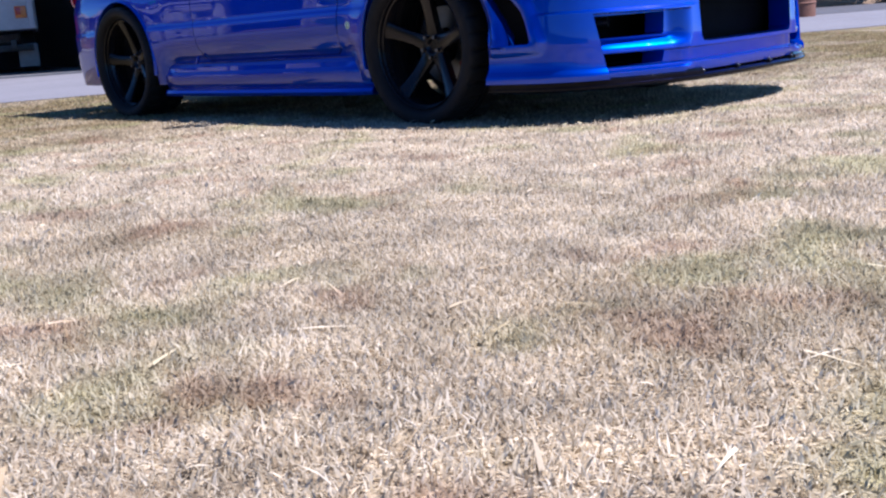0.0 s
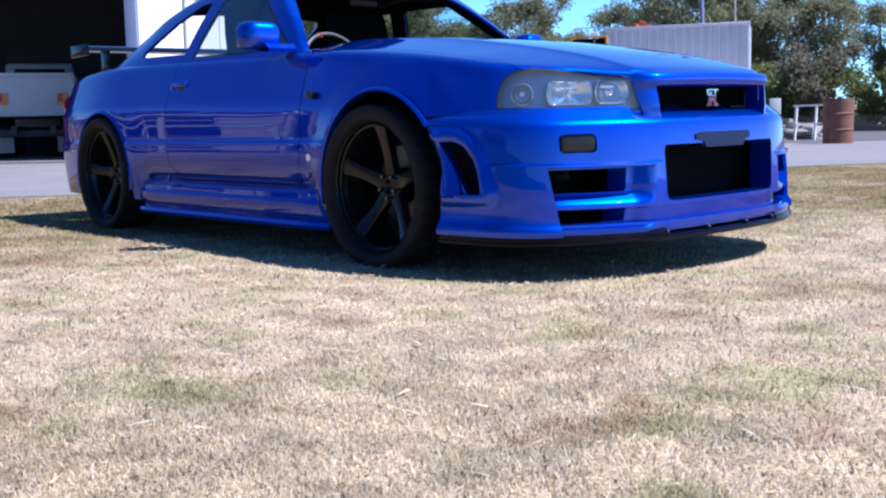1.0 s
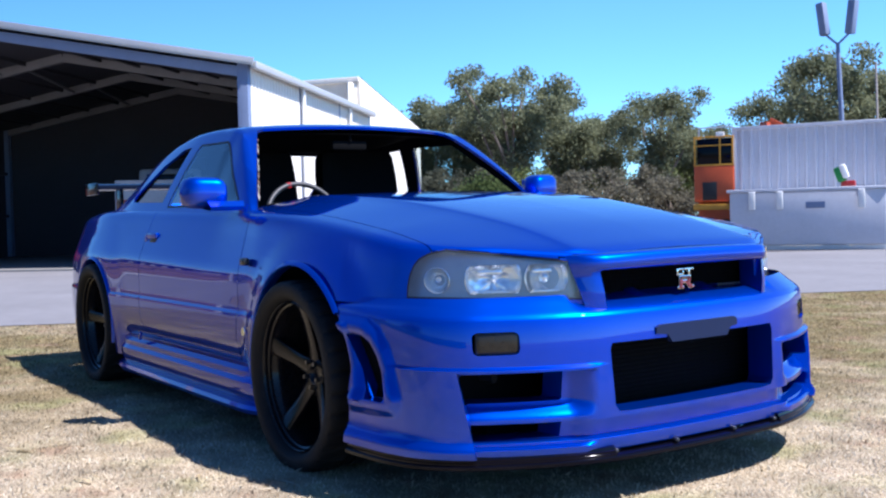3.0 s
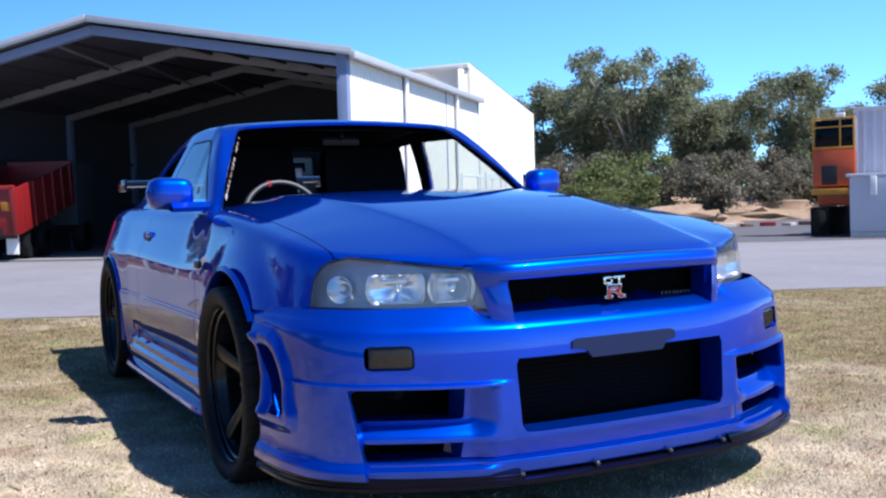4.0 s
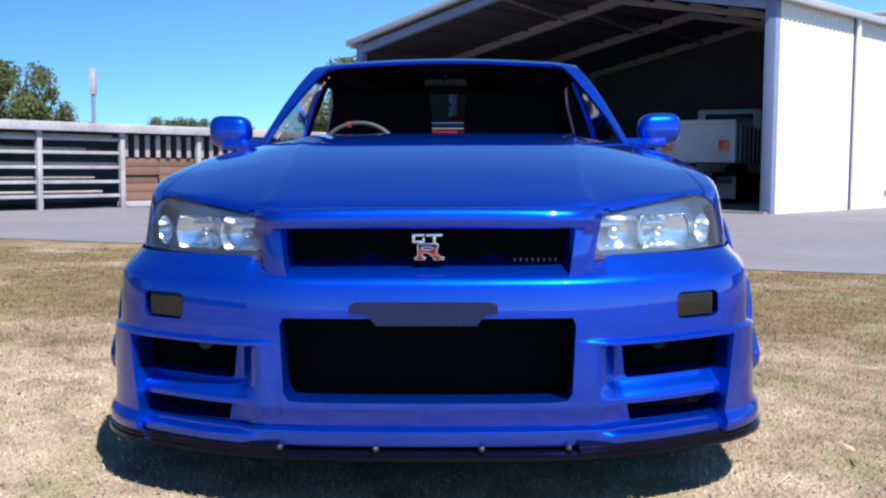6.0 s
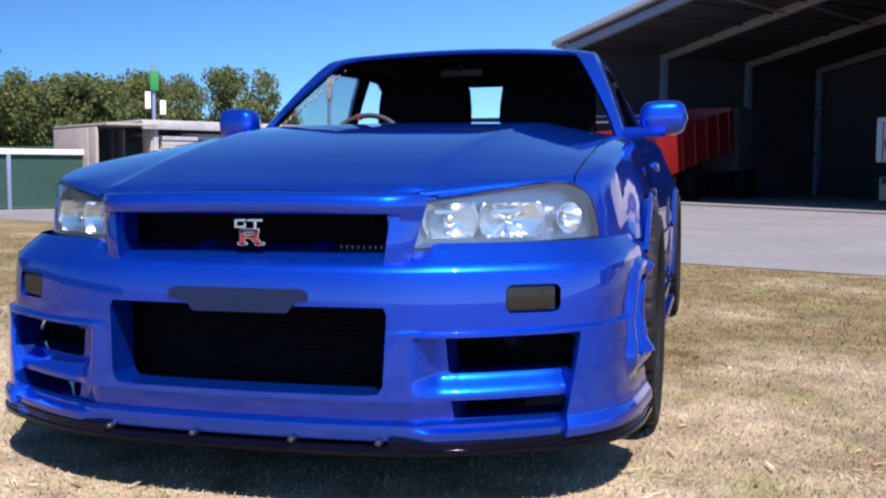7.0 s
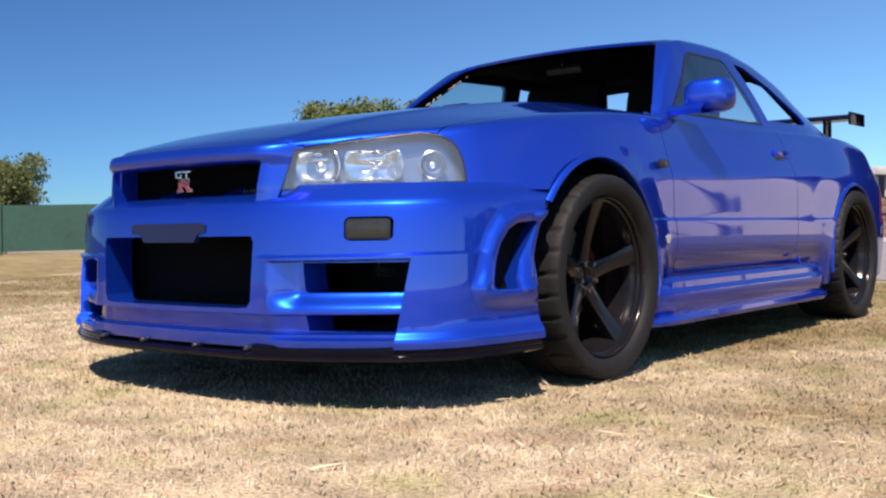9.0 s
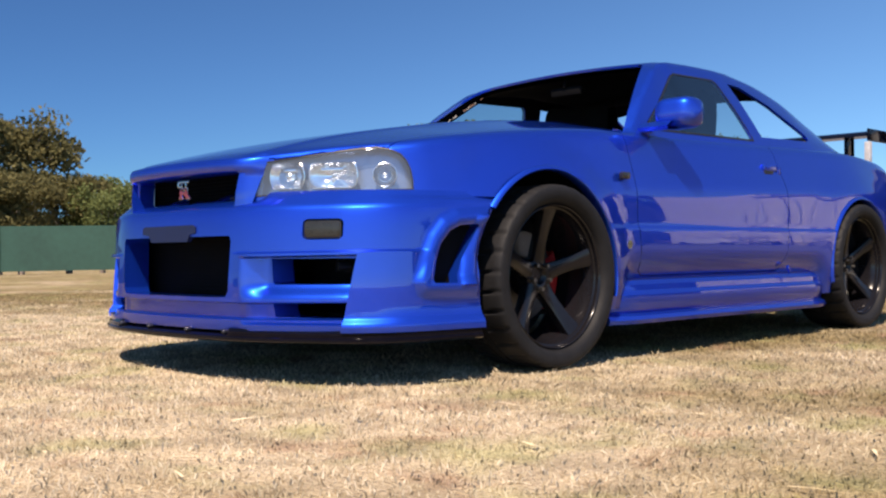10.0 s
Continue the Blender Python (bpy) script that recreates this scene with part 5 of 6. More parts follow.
hole(bump, [(-.30, .283), (.30, .283), (.338, .286), (.350, .305), (.358, .470), (.350, .487), (-.30, .487)], (1, 2), lambda c: c.x > .9 and c.y < .42, (-.10, 0, 0))
hole(bump, [(.486, .332), (.494, .326), (.752, .326), (.760, .331), (.769, .402), (.764, .410), (.478, .410)], (1, 2), lambda c: c.x > .7 and c.y > .38, (-.08, -.012, 0), .97, .0, .015)
hole(bump, [(.50, .221), (.732, .219), (.739, .222), (.748, .261), (.744, .266), (.492, .263)], (1, 2), lambda c: c.x > .7 and c.y > .38, (-.09, -.012, 0), .96, .0, .015)
hole(bump, rounded(.618, .470, .736, .536, .016), (1, 2), lambda c: c.x > .7 and c.y > .5, (-.022, -.006, 0))
hole(bump, [(.388, .512), (.398, .520), (.466, .515), (.510, .497), (.553, .452), (.594, .334), (.590, .327), (.500, .326)], (0, 2), lambda c: c.y > .8 and c.x < .68, (-.006, -.045, 0), .98)
gone = cut(bump, [(.390, .0), *arc(0, .333, .390, -8, 188, 30), (-.390, .0)], (0, 2), lambda c: c.x < .5)
bmesh.ops.delete(bump, geom=gone, context="FACES")
bumper = part("front_bumper", mirrored(bump, True), BLUE, car, "deep blue aero bumper with large openings", 40)

# Flat black sheets fill the vent slots in place of their inner shade.
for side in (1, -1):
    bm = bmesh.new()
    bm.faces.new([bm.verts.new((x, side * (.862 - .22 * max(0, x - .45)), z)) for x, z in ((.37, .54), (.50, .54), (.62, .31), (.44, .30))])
    part("vent_backing", bm, MESHY, bumper)

# Fog and indicator lenses, brackets behind the ducts, radiator core.
for side in (1, -1):
    bm = bmesh.new()
    at = Matrix.Translation((.855, side * .666, .503)) @ Matrix.Rotation(side * radians(31), 4, "Z")
    box(bm, (0, 0, 0), (.020, .120, .056), .010, at)
    lamp = part("indicator_lamp", bm, SMOKE, bumper, "smoked rectangular indicator lens")
    bm = bmesh.new()
    for k in range(19):
        box(bm, (.0102, -.0495 + .0055 * k, 0), (.0015, .002, .044), 0, at)
    part("lens_rib", bm, SMOKE, lamp)
    part("lamp_gasket", boxes(((-.004, 0, 0), (.020, .129, .064)), bevel=.008, m=at), BLACK, lamp, "thin black gasket round the lens")
    # A black block behind the upper duct stands in for its shaded depth.
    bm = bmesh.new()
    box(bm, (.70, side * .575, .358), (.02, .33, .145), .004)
    part("duct_backing", bm, MESHY, bumper)
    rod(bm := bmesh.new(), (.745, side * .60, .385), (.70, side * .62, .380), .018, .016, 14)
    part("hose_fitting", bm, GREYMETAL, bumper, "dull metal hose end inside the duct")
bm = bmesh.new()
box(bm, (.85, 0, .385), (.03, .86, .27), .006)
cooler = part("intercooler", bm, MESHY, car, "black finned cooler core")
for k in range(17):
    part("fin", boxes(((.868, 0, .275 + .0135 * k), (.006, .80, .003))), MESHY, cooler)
bm = bmesh.new()
for prof in ([(-.186, .520), (-.170, .527), (.152, .527), (.168, .520), (.170, .500), (.138, .495), (.120, .470), (-.122, .470), (-.142, .495), (-.188, .500)],):
    a = [bm.verts.new((1.0185 - .10 * y * y, y, z)) for y, z in prof]
    b = [bm.verts.new((1.000 - .04 * y * y, y, z)) for y, z in prof]
    bm.faces.new(a)
    for k in range(len(a)):
        bm.faces.new((a[k], b[k], b[(k + 1) % len(a)], a[(k + 1) % len(a)]))
bmesh.ops.recalc_face_normals(bm, faces=bm.faces[:])
part("plate_holder", bm, GREYPL, bumper, "bare grey-blue number plate mount")

# Lip: black splitter with its studs.
lip_path = [(p.x, p.y, 0) for p in spline([(1.016, 0), (1.012, .18), (.996, .36), (.950, .52), (.880, .66), (.810, .768), (.715, .843), (.60, .880), (.47, .893), (.390, .897)], 50)]
lip_path = [(x, -y, z) for x, y, z in reversed(lip_path[1:])] + lip_path
lip = part("front_lip", sweep(bmesh.new(), lip_path, [(-.10, .160), (-.012, .166), (.012, .165), (.024, .161), (.030, .156), (.030, .147), (.023, .142), (.0, .137), (-.12, .130)]), GLOSS, car, "glossy black carbon front splitter", 40)
for side in (1, -1):
    # Each end is thickened by a raised, ridged strip that closes up to the blue corner.
    ends = [q for q in lip_path if q[1] * side > .34]
    part("lip_end", sweep(bmesh.new(), ends, [(-.03, .158), (.024, .160), (.025, .166), (.021, .168), (.021, .174), (.017, .176), (.015, .184), (.006, .187), (-.03, .186)]), GLOSS, lip, "thicker ridged end of the splitter", 30)
for y, x in ((-.36, 1.006), (-.125, 1.022), (.13, 1.022), (.34, 1.008)):
    bm = bmesh.new()
    rod(bm, (x - .05, y, .172), (x + .004, y, .172), .009, .009, 14)
    bmesh.ops.create_uvsphere(bm, u_segments=14, v_segments=8, radius=.009, matrix=Matrix.Translation((x + .004, y, .172)))
    part("stud", bm, STUD, lip, "small glossy stud")

# Nose: the blue surround of the grille, under the bonnet's edge.
nose_x = curve_of([(0, .985), (.20, .982), (.34, .968), (.372, .956), (.40, .936), (.425, .906), (.45, .87)])
nose_rows = []
prof = [(.568, .004), (.580, .004), (.590, .004), (.602, .004), (.612, .004), (.625, .005), (.64, .004), (.66, .002), (.68, .0), (.697, -.002), (.704, .006), (.712, .010), (.724, .011), (.736, .008), (.744, .002), (.748, -.006), (.750, -.03)]
for k in range(45):
    nose_rows.append([(nose_x(y) + d * (1 - .8 * smooth(.36, .44, y) if z > .61 else 1), y, z + (.004 - .04 * y * y if z > .69 else 0)) for z, d in prof for y in [(.402 + .22 * (z - .6)) * k / 44]])
nose = bmesh.new()
grid(nose, nose_rows)
face_out(nose, (.3, 0, .65))
hole(nose, [(-.3, .570), (.342, .570), (.346, .600), (.362, .688), (.354, .701), (-.3, .702)], (1, 2), lambda c: c.x > .8, (-.085, 0, 0), .95)
grille = part("grille_surround", mirrored(nose, True), BLUE, car, "blue grille frame under the bonnet edge", 40)
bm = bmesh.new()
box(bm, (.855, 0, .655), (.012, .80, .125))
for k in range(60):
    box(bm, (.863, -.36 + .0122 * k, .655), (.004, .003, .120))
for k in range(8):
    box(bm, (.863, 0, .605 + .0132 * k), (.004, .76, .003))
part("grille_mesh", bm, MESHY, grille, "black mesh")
for y in (-.150, .158):
    bmesh.ops.create_uvsphere(bm := bmesh.new(), u_segments=20, v_segments=12, radius=1, matrix=Matrix.Translation((.905, y, .602)) @ Matrix.Rotation(radians(25), 4, "Y") @ Matrix.Diagonal((.072, .036, .015, 1)))
    part("grille_hump", bm, BLUE, grille, angle=80)
for k in range(8):
    box(bm := bmesh.new(), (.900, .215 + .0145 * k, .619), (.004, .004, .008), .001)
    part("grille_tooth", bm, STEEL, grille)


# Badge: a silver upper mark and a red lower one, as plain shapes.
bm = bmesh.new()
for c, s in (((.925, -.0335, .676), (.008, .007, .020)), ((.925, -.020, .684), (.008, .026, .0055)), ((.925, -.020, .668), (.008, .026, .0055)), ((.925, -.0095, .673), (.008, .006, .010)),
             ((.925, .017, .684), (.008, .040, .0058)), ((.925, .017, .674), (.008, .0075, .020))):
    box(bm, (c[0] + .03, c[1], c[2]), s, .0008)
part("badge_upper", bm, CHROME, grille, "silver badge")
bm = bmesh.new()
for c, s in (((.925, -.018, .643), (.008, .010, .036)), ((.925, .000, .659), (.008, .044, .0065)), ((.925, .018, .652), (.008, .009, .016)), ((.925, .002, .645), (.008, .034, .0065)),
             ((.925, -.018, .6275), (.008, .022, .005)), ((.925, .027, .6275), (.008, .022, .005))):
    box(bm, (c[0] + .03, c[1], c[2]), s, .0008)
bar(bm, (.955, .005, .645), (.955, .027, .628), .008, .009)
part("badge_lower", bm, BADGERED, grille, "red badge edged in silver")
bm = bmesh.new()
for c, s in (((.925, -.018, .643), (.006, .014, .040)), ((.925, .003, .659), (.006, .048, .0105)), ((.925, .018, .652), (.006, .014, .020)), ((.925, .002, .645), (.006, .038, .0105)),
             ((.925, -.018, .6275), (.006, .027, .0085)), ((.925, .027, .6275), (.006, .027, .0085))):
    box(bm, (c[0] + .028, c[1], c[2]), s, .0008)
bar(bm, (.953, .005, .645), (.953, .028, .627), .006, .014)
part("badge_edge", bm, CHROME, grille)

# ---- headlights ----
for side, f in ((1, lambda b: b.copy()), (-1, mirrored)):
    lamp = part("headlight", f(lens), LENS, car, "clear headlight with grey housing and chrome reflectors")
    lamp.visible_shadow = False
    # Housing: the lens outline carried back into the wing.
    bm = f(lens)
    rim = [e for e in bm.edges if e.is_boundary]
    r = bmesh.ops.extrude_edge_only(bm, edges=rim)
    for v in r["geom"]:
        if isinstance(v, bmesh.types.BMVert):
            v.co += Vector((-.060, -side * .030, 0))
    ring = [q for q in bm.faces if any(e.is_boundary for e in q.edges)]
    bmesh.ops.delete(bm, geom=[q for q in bm.faces if q not in set(ring)], context="FACES")
    part("lamp_rim", bm, LAMPGREY, lamp)
    bm = f(lens)
    for v in bm.verts:
        v.co += Vector((-.046, -side * .024, 0))
    part("lamp_back", bm, LAMPGREY, lamp, "silver-grey bezel plate")
    # A dark seal along the lens.
    bm = f(lens)
    bm.normal_update()
    r = bmesh.ops.inset_region(bm, faces=bm.faces[:], thickness=.0045, use_boundary=True, use_even_offset=True)
    keep = set(r["faces"])
    bmesh.ops.delete(bm, geom=[q for q in bm.faces if q not in keep], context="FACES")
    for v in bm.verts:
        v.co += Vector((.0015, side * .001, 0))
    part("lamp_seal", bm, BLACK, lamp)
    for cy, cx, rad, kind in ((.480, .866, .066, 0), (.612, .780, .084, 1), (.735, .664, .038, 2)):
        m = Matrix.Translation((cx - .020, side * (cy - .008), .682)) @ Matrix.Rotation(side * radians((22, 32, 48)[kind]), 4, "Z") @ Matrix.Rotation(radians(-90), 4, "Z")
        # The bowl is pressed into upright flutes, except the small outer one.
        seg, prof = 40, [(.004, -.034), (rad * .40, -.031), (rad * .62, -.024), (rad * .84, -.010), (rad * .97, .004), (rad, .007), (rad + .002, .006)]
        rows = []
        for k in range(seg):
            t = 2 * math.pi * k / seg
            row = []
            for j, (r, y) in enumerate(prof):
                xx, zz = r * math.cos(t), r * math.sin(t)
                zz = max(-.044, min(.042, zz))
                rip = (.002, .006, .001)[kind] * math.cos(xx / rad * (6, 22, 3)[kind]) * (1 if 0 < j < 5 else 0)
                row.append(m @ Vector((xx, y + rip, zz)))
            rows.append(row)
        bm = bmesh.new()
        grid(bm, rows, close_u=True)
        bmesh.ops.recalc_face_normals(bm, faces=bm.faces[:])
        bowl = part("reflector", bm, BOWL, lamp, "silver reflector bowl", 60)
        bmesh.ops.create_uvsphere(bm := bmesh.new(), u_segments=14, v_segments=10, radius=rad * (.26, .14, .26)[kind], matrix=m @ Matrix.Translation((0, -.016, 0)))
        part("bulb", bm, (BOWL, CHROME, BOWL)[kind], bowl)
        if kind < 2:
            box(bm := bmesh.new(), (0, -.006, -.040), (rad * 1.25, .020, .006), .002, m)
            part("bowl_floor", bm, BOWL, bowl)
            box(bm := bmesh.new(), (rad * .1, -.016, .020), (rad * .9, .010, .012), .004, m)
            part("bowl_shade", bm, BOWL, bowl)

# ---- greenhouse ----
belt_y = curve_of([(-.58, .785), (-.75, .772), (-.9, .757), (-1.86, .748), (-2.3, .745), (-2.7, .725), (-3.0, .69)])
belt_z = lambda x: crest_z(x) - .012
rail_y = curve_of([(-.58, .768), (-.75, .732), (-1.0, .652), (-1.18, .598), (-1.65, .585), (-2.0, .580), (-2.4, .600), (-2.8, .640), (-3.0, .66)])
rail_z = curve_of([(-.58, .880), (-.66, .905), (-.75, .970), (-1.0, 1.168), (-1.16, 1.268), (-1.24, 1.286), (-1.65, 1.298), (-2.0, 1.272), (-2.3, 1.205), (-2.6, 1.090), (-2.85, .990), (-3.0, .95)])
top_z = curve_of([(-.58, .925), (-.66, .955), (-.75, 1.035), (-.9, 1.145), (-1.12, 1.290), (-1.19, 1.322), (-1.3, 1.340), (-1.65, 1.356), (-2.0, 1.336), (-2.25, 1.296), (-2.6, 1.150), (-2.95, .985), (-3.0, .965)])


def roof_section(x):
    by, bz, ry, rz, tz = belt_y(x), belt_z(x), rail_y(x), rail_z(x), top_z(x)
    rz, tz = max(rz, bz + .006), max(tz, bz + .012)
    pts = [(by, bz)]
    for k in range(1, 9):
        t = k / 9
        pts.append((by + (ry - by) * t + .012 * math.sin(math.pi * t) * min(1, (rz - bz) * 4), bz + (rz - bz) * t))
    pts += [(ry, rz), (ry - .016, rz + .016 * min(1, (rz - bz) * 8)), (ry - .040, rz + (tz - rz) * .40), (ry - .075, rz + (tz - rz) * .55)]
    y0 = ry - .075
    z0 = rz + (tz - rz) * .56
    for k in range(1, 11):
        t = k / 10
        pts.append((y0 * (1 - t), z0 + (tz - z0) * (1 - (1 - t) ** 2)))
    return [(x, y, z) for y, z in pts]


cab = bmesh.new()
grid(cab, [roof_section(x) for x in np.linspace(-.60, -2.99, 110)])
face_out(cab, (-1.7, 0, .9))
gone = cut(cab, [(-.50, -.1), (-.54, .62), (-.66, .735), (-.735, .705), (-1.150, .512), (-1.172, .47), (-1.182, -.1)], (0, 1), lambda c: c.x > -1.4 and (c.z > .93 or (c.x > -.82 and c.y < .74)))
bmesh.ops.delete(cab, geom=gone, context="FACES")
gone = cut(cab, [(-2.30, -.1), (-2.31, .46), (-2.36, .50), (-2.84, .555), (-2.90, .50), (-2.93, -.1)], (0, 1), lambda c: c.z > .95 and c.x < -2.0)
bmesh.ops.delete(cab, geom=gone, context="FACES")
pane = take(cab, cut(cab, [(-.815, .956), (-.85, .944), (-1.755, .956), (-1.750, .975), (-1.615, 1.238), (-1.585, 1.256), (-1.235, 1.247), (-1.20, 1.232)], (0, 2), lambda c: c.y > .50 and -1.9 < c.x < -.7))
gone = cut(cab, [(-1.85, .985), (-2.36, .998), (-2.395, 1.012), (-2.38, 1.035), (-2.10, 1.175), (-1.86, 1.248), (-1.735, 1.252)], (0, 2), lambda c: c.y > .50 and -2.6 < c.x < -1.6)
bmesh.ops.delete(cab, geom=gone, context="FACES")
lining = mirrored(cab, True)
lining.normal_update()
for v, n in [(v, v.normal.copy()) for v in lining.verts]:
    v.co -= n * .016
part("roof_lining", lining, CABIN, car, "dark trim inside the roof and pillars")
part("roof", shell(mirrored(cab, True), 0, .012), BLUE, car, "blue roof with its pillars", 45)
for side, f in ((1, lambda b: b.copy()), (-1, mirrored)):
    g = part("side_window", f(pane), WINDOW, car, "lightly tinted door glass")
    g.visible_shadow = False
    # Black seal round the glass.
    bm = f(pane)
    bm.normal_update()
    r = bmesh.ops.inset_region(bm, faces=bm.faces[:], thickness=.009, use_boundary=True, use_even_offset=True)
    keep = set(r["faces"])
    bmesh.ops.delete(bm, geom=[q for q in bm.faces if q not in keep], context="FACES")
    for v in bm.verts:
        v.co.y += side * .002
    part("window_seal", bm, BLACK, g)

# ---- cabin ----
bm = bmesh.new()
box(bm, (-1.75, 0, .22), (2.3, 1.5, .04), .01)
box(bm, (-.60, 0, .55), (.04, 1.45, .62), .01)
box(bm, (-2.86, 0, .58), (.04, 1.30, .70), .01)
for s in (1, -1):
    box(bm, (-1.75, s * .74, .55), (2.3, .03, .68), .01)
part("cabin_tub", bm, CABIN, car, "bare dark interior shell")
bm = bmesh.new()
grid(bm, [[(x, y, top_z(x) - .040 - .085 * smooth(-1.35, -1.62, x) * smooth(-2.05, -1.80, x) * (1 - (y / .53) ** 4) - .02 * (y / .53) ** 4) for y in np.linspace(-.565, .565, 13)] for x in np.linspace(-1.19, -2.28, 14)])
part("headliner", bm, CABIN, car, "dark roof lining")
bm = bmesh.new()
box(bm, (-.80, 0, .84), (.42, 1.42, .16), .06)
box(bm, (-.86, -.37, .905), (.26, .42, .10), .04)
part("dashboard", bm, CABIN, car, "black dashboard top")
wheel_m = Matrix.Translation((-.98, -.37, .875)) @ Matrix.Rotation(radians(-22), 4, "Y")
bm = bmesh.new()
pts = [[(wheel_m @ Vector((.012 * math.cos(b), (.178 + .012 * math.sin(b)) * math.cos(a), (.178 + .012 * math.sin(b)) * math.sin(a)))) for b in (2 * math.pi * k / 8 for k in range(9))] for a in (2 * math.pi * k / 40 for k in range(40))]
grid(bm, pts, close_u=True)
bmesh.ops.remove_doubles(bm, verts=bm.verts[:], dist=1e-5)
for a in (20, 160, 270):
    rod(bm, wheel_m @ Vector((.01, 0, 0)), wheel_m @ Vector((0, .17 * math.cos(radians(a)), .17 * math.sin(radians(a)))), .016, .012, 8)
rod(bm, wheel_m @ Vector((.12, 0, 0)), wheel_m @ Vector((-.01, 0, 0)), .05, .045, 20)
STEER = mat("grey_leather", (0.028, 0.028, 0.032), 0.5, vary=0.15)
steer = part("steering_wheel", bm, STEER, car, "grey leather three-spoke steering wheel", 60)
box(bm := bmesh.new(), wheel_m @ Vector((-.004, -.045, .173)), (.030, .022, .027), .006)
part("wheel_marker", bm, REDP, steer, "red centre stripe")
for s in (1, -1):
    bm = bmesh.new()
    m = Matrix.Translation((-1.62, s * .385, .30))
    box(bm, (.22, 0, .12), (.52, .50, .16), .06, m)
    seat = part("seat", bm, CABIN, car, "black bucket seat")
    bm = bmesh.new()
    m = Matrix.Translation((-1.62, s * .305, .42)) @ Matrix.Rotation(radians(-9), 4, "Y")
    grid(bm, [[m @ Vector((.05 * abs(t) ** 2, w * t, z)) for t in np.linspace(-1, 1, 9)] for z, w in ((0, .22), (.15, .228), (.35, .230), (.55, .228), (.70, .225), (.79, .215), (.825, .195))])
    grid(bm, [[m @ Vector((-.09 + .05 * abs(t) ** 2, w * t, z)) for t in np.linspace(-1, 1, 9)] for z, w in ((0, .22), (.15, .228), (.35, .230), (.55, .228), (.70, .225), (.79, .215), (.825, .195))])
    part("backrest", bm, CABIN, seat)
bm = bmesh.new()
box(bm, (-2.30, 0, .62), (.16, 1.2, .56), .06)
box(bm, (-2.62, 0, .90), (.50, 1.15, .03), .01)
part("rear_bench", bm, CABIN, car)
bm = bmesh.new()
box(bm, (-1.23, 0, 1.232), (.03, .19, .045), .012)
rod(bm, (-1.21, 0, 1.25), (-1.22, 0, 1.29), .008, .008, 8)
part("rear_view_mirror", bm, MESHY, car)
WHITEB = mat("bare_primer_edge", (0.26, 0.24, 0.22), 0.7, vary=0.6, scale=60)
scraps = random.Random(8)
for k in range(34):
    if scraps.random() < .22:
        continue
    q = Vector((-.765, -.686, .972)).lerp(Vector((-1.150, -.514, 1.252)), (k + .5) / 34)
    bm = boxes(((0, 0, 0), (scraps.uniform(.010, .024), .005, scraps.uniform(.004, .011))), bevel=.0015, m=Matrix.Translation(q + Vector((-.004, .004, -.004))) @ Matrix.Rotation(radians(36 + scraps.uniform(-25, 25)), 4, "Y"))
    part("glue_residue", bm, WHITEB if scraps.random() < .55 else TIMBER, car, "torn sealant scrap on the windscreen opening")

# ---- mirrors ----
for s in (1, -1):
    bm = bmesh.new()
    n, mrows = 16, []
    for k in range(n + 1):
        t = k / n
        sc = max(.05, min(1, (1 - abs(2 * t - 1) ** 4.5) ** .5)) if 0 < t < 1 else .03
        y = .795 + .185 * t
        mrows.append([(-.855 + (.082 if math.cos(a) > 0 else .050) * math.copysign(abs(math.cos(a)) ** .60, math.cos(a)) * sc - .03 * t,
                       s * y, .997 + .006 * t + .066 * math.copysign(abs(math.sin(a)) ** .55, math.sin(a)) * sc) for a in (2 * math.pi * q / 24 for q in range(25))])
    grid(bm, mrows)
    bmesh.ops.remove_doubles(bm, verts=bm.verts[:], dist=1e-5)
    bmesh.ops.recalc_face_normals(bm, faces=bm.faces[:])
    mir = part("door_mirror", bm, BLUE, car, "rounded blue door mirror", 60)
    bm = bmesh.new()
    grid(bm, [[(-.805 + dx, s * y, z + .006) for dx, z in ((.05, .918), (.055, .935), (.02, .958), (-.05, .955), (-.06, .930), (.05, .918))] for y in (.74, .79, .84, .90)])
    bmesh.ops.recalc_face_normals(bm, faces=bm.faces[:])
    part("mirror_arm", bm, BLUE, mir)
    box(bm := bmesh.new(), (-.912, s * .89, .998), (.006, .15, .092), .002)
    part("mirror_glass", bm, CHROME, mir, "mirror glass")

# ---- skirts ----
for s in (1, -1):
    bm = bmesh.new()
    prof = [(.812, .322), (.850, .315), (.872, .307), (.886, .290), (.888, .268), (.900, .250), (.902, .225), (.894, .190), (.888, .178), (.912, .168), (.918, .152), (.912, .136), (.86, .132), (.80, .15), (.80, .25)]
    sw = []
    for k in range(30):
        t = k / 29
        x = -.395 - 1.83 * t
        pinch = 1 - smooth(0, .05, t) * smooth(1, .95, t)
        sw.append([(x, s * (y - .022 - .02 * pinch - .012 * smooth(.10, .0, t)), z - (.03 * smooth(.06, .0, t) if z > .28 else 0)) for y, z in prof])
    rws = grid(bm, sw)
    bm.faces.new(rws[0])
    bm.faces.new(list(reversed(rws[-1])))
    bmesh.ops.recalc_face_normals(bm, faces=bm.faces[:])
    skirt = part("side_skirt", bm, BLUE, car, "stepped blue sill extension", 28)
    bm = bmesh.new()
    box(bm, (0, 0, 0), (.045, .012, .014), .004, Matrix.Translation((-1.835, s * .874, .330)) @ Matrix.Rotation(radians(-52 * 1), 4, "Y"))
    part("skirt_fin", bm, BLUE, skirt)

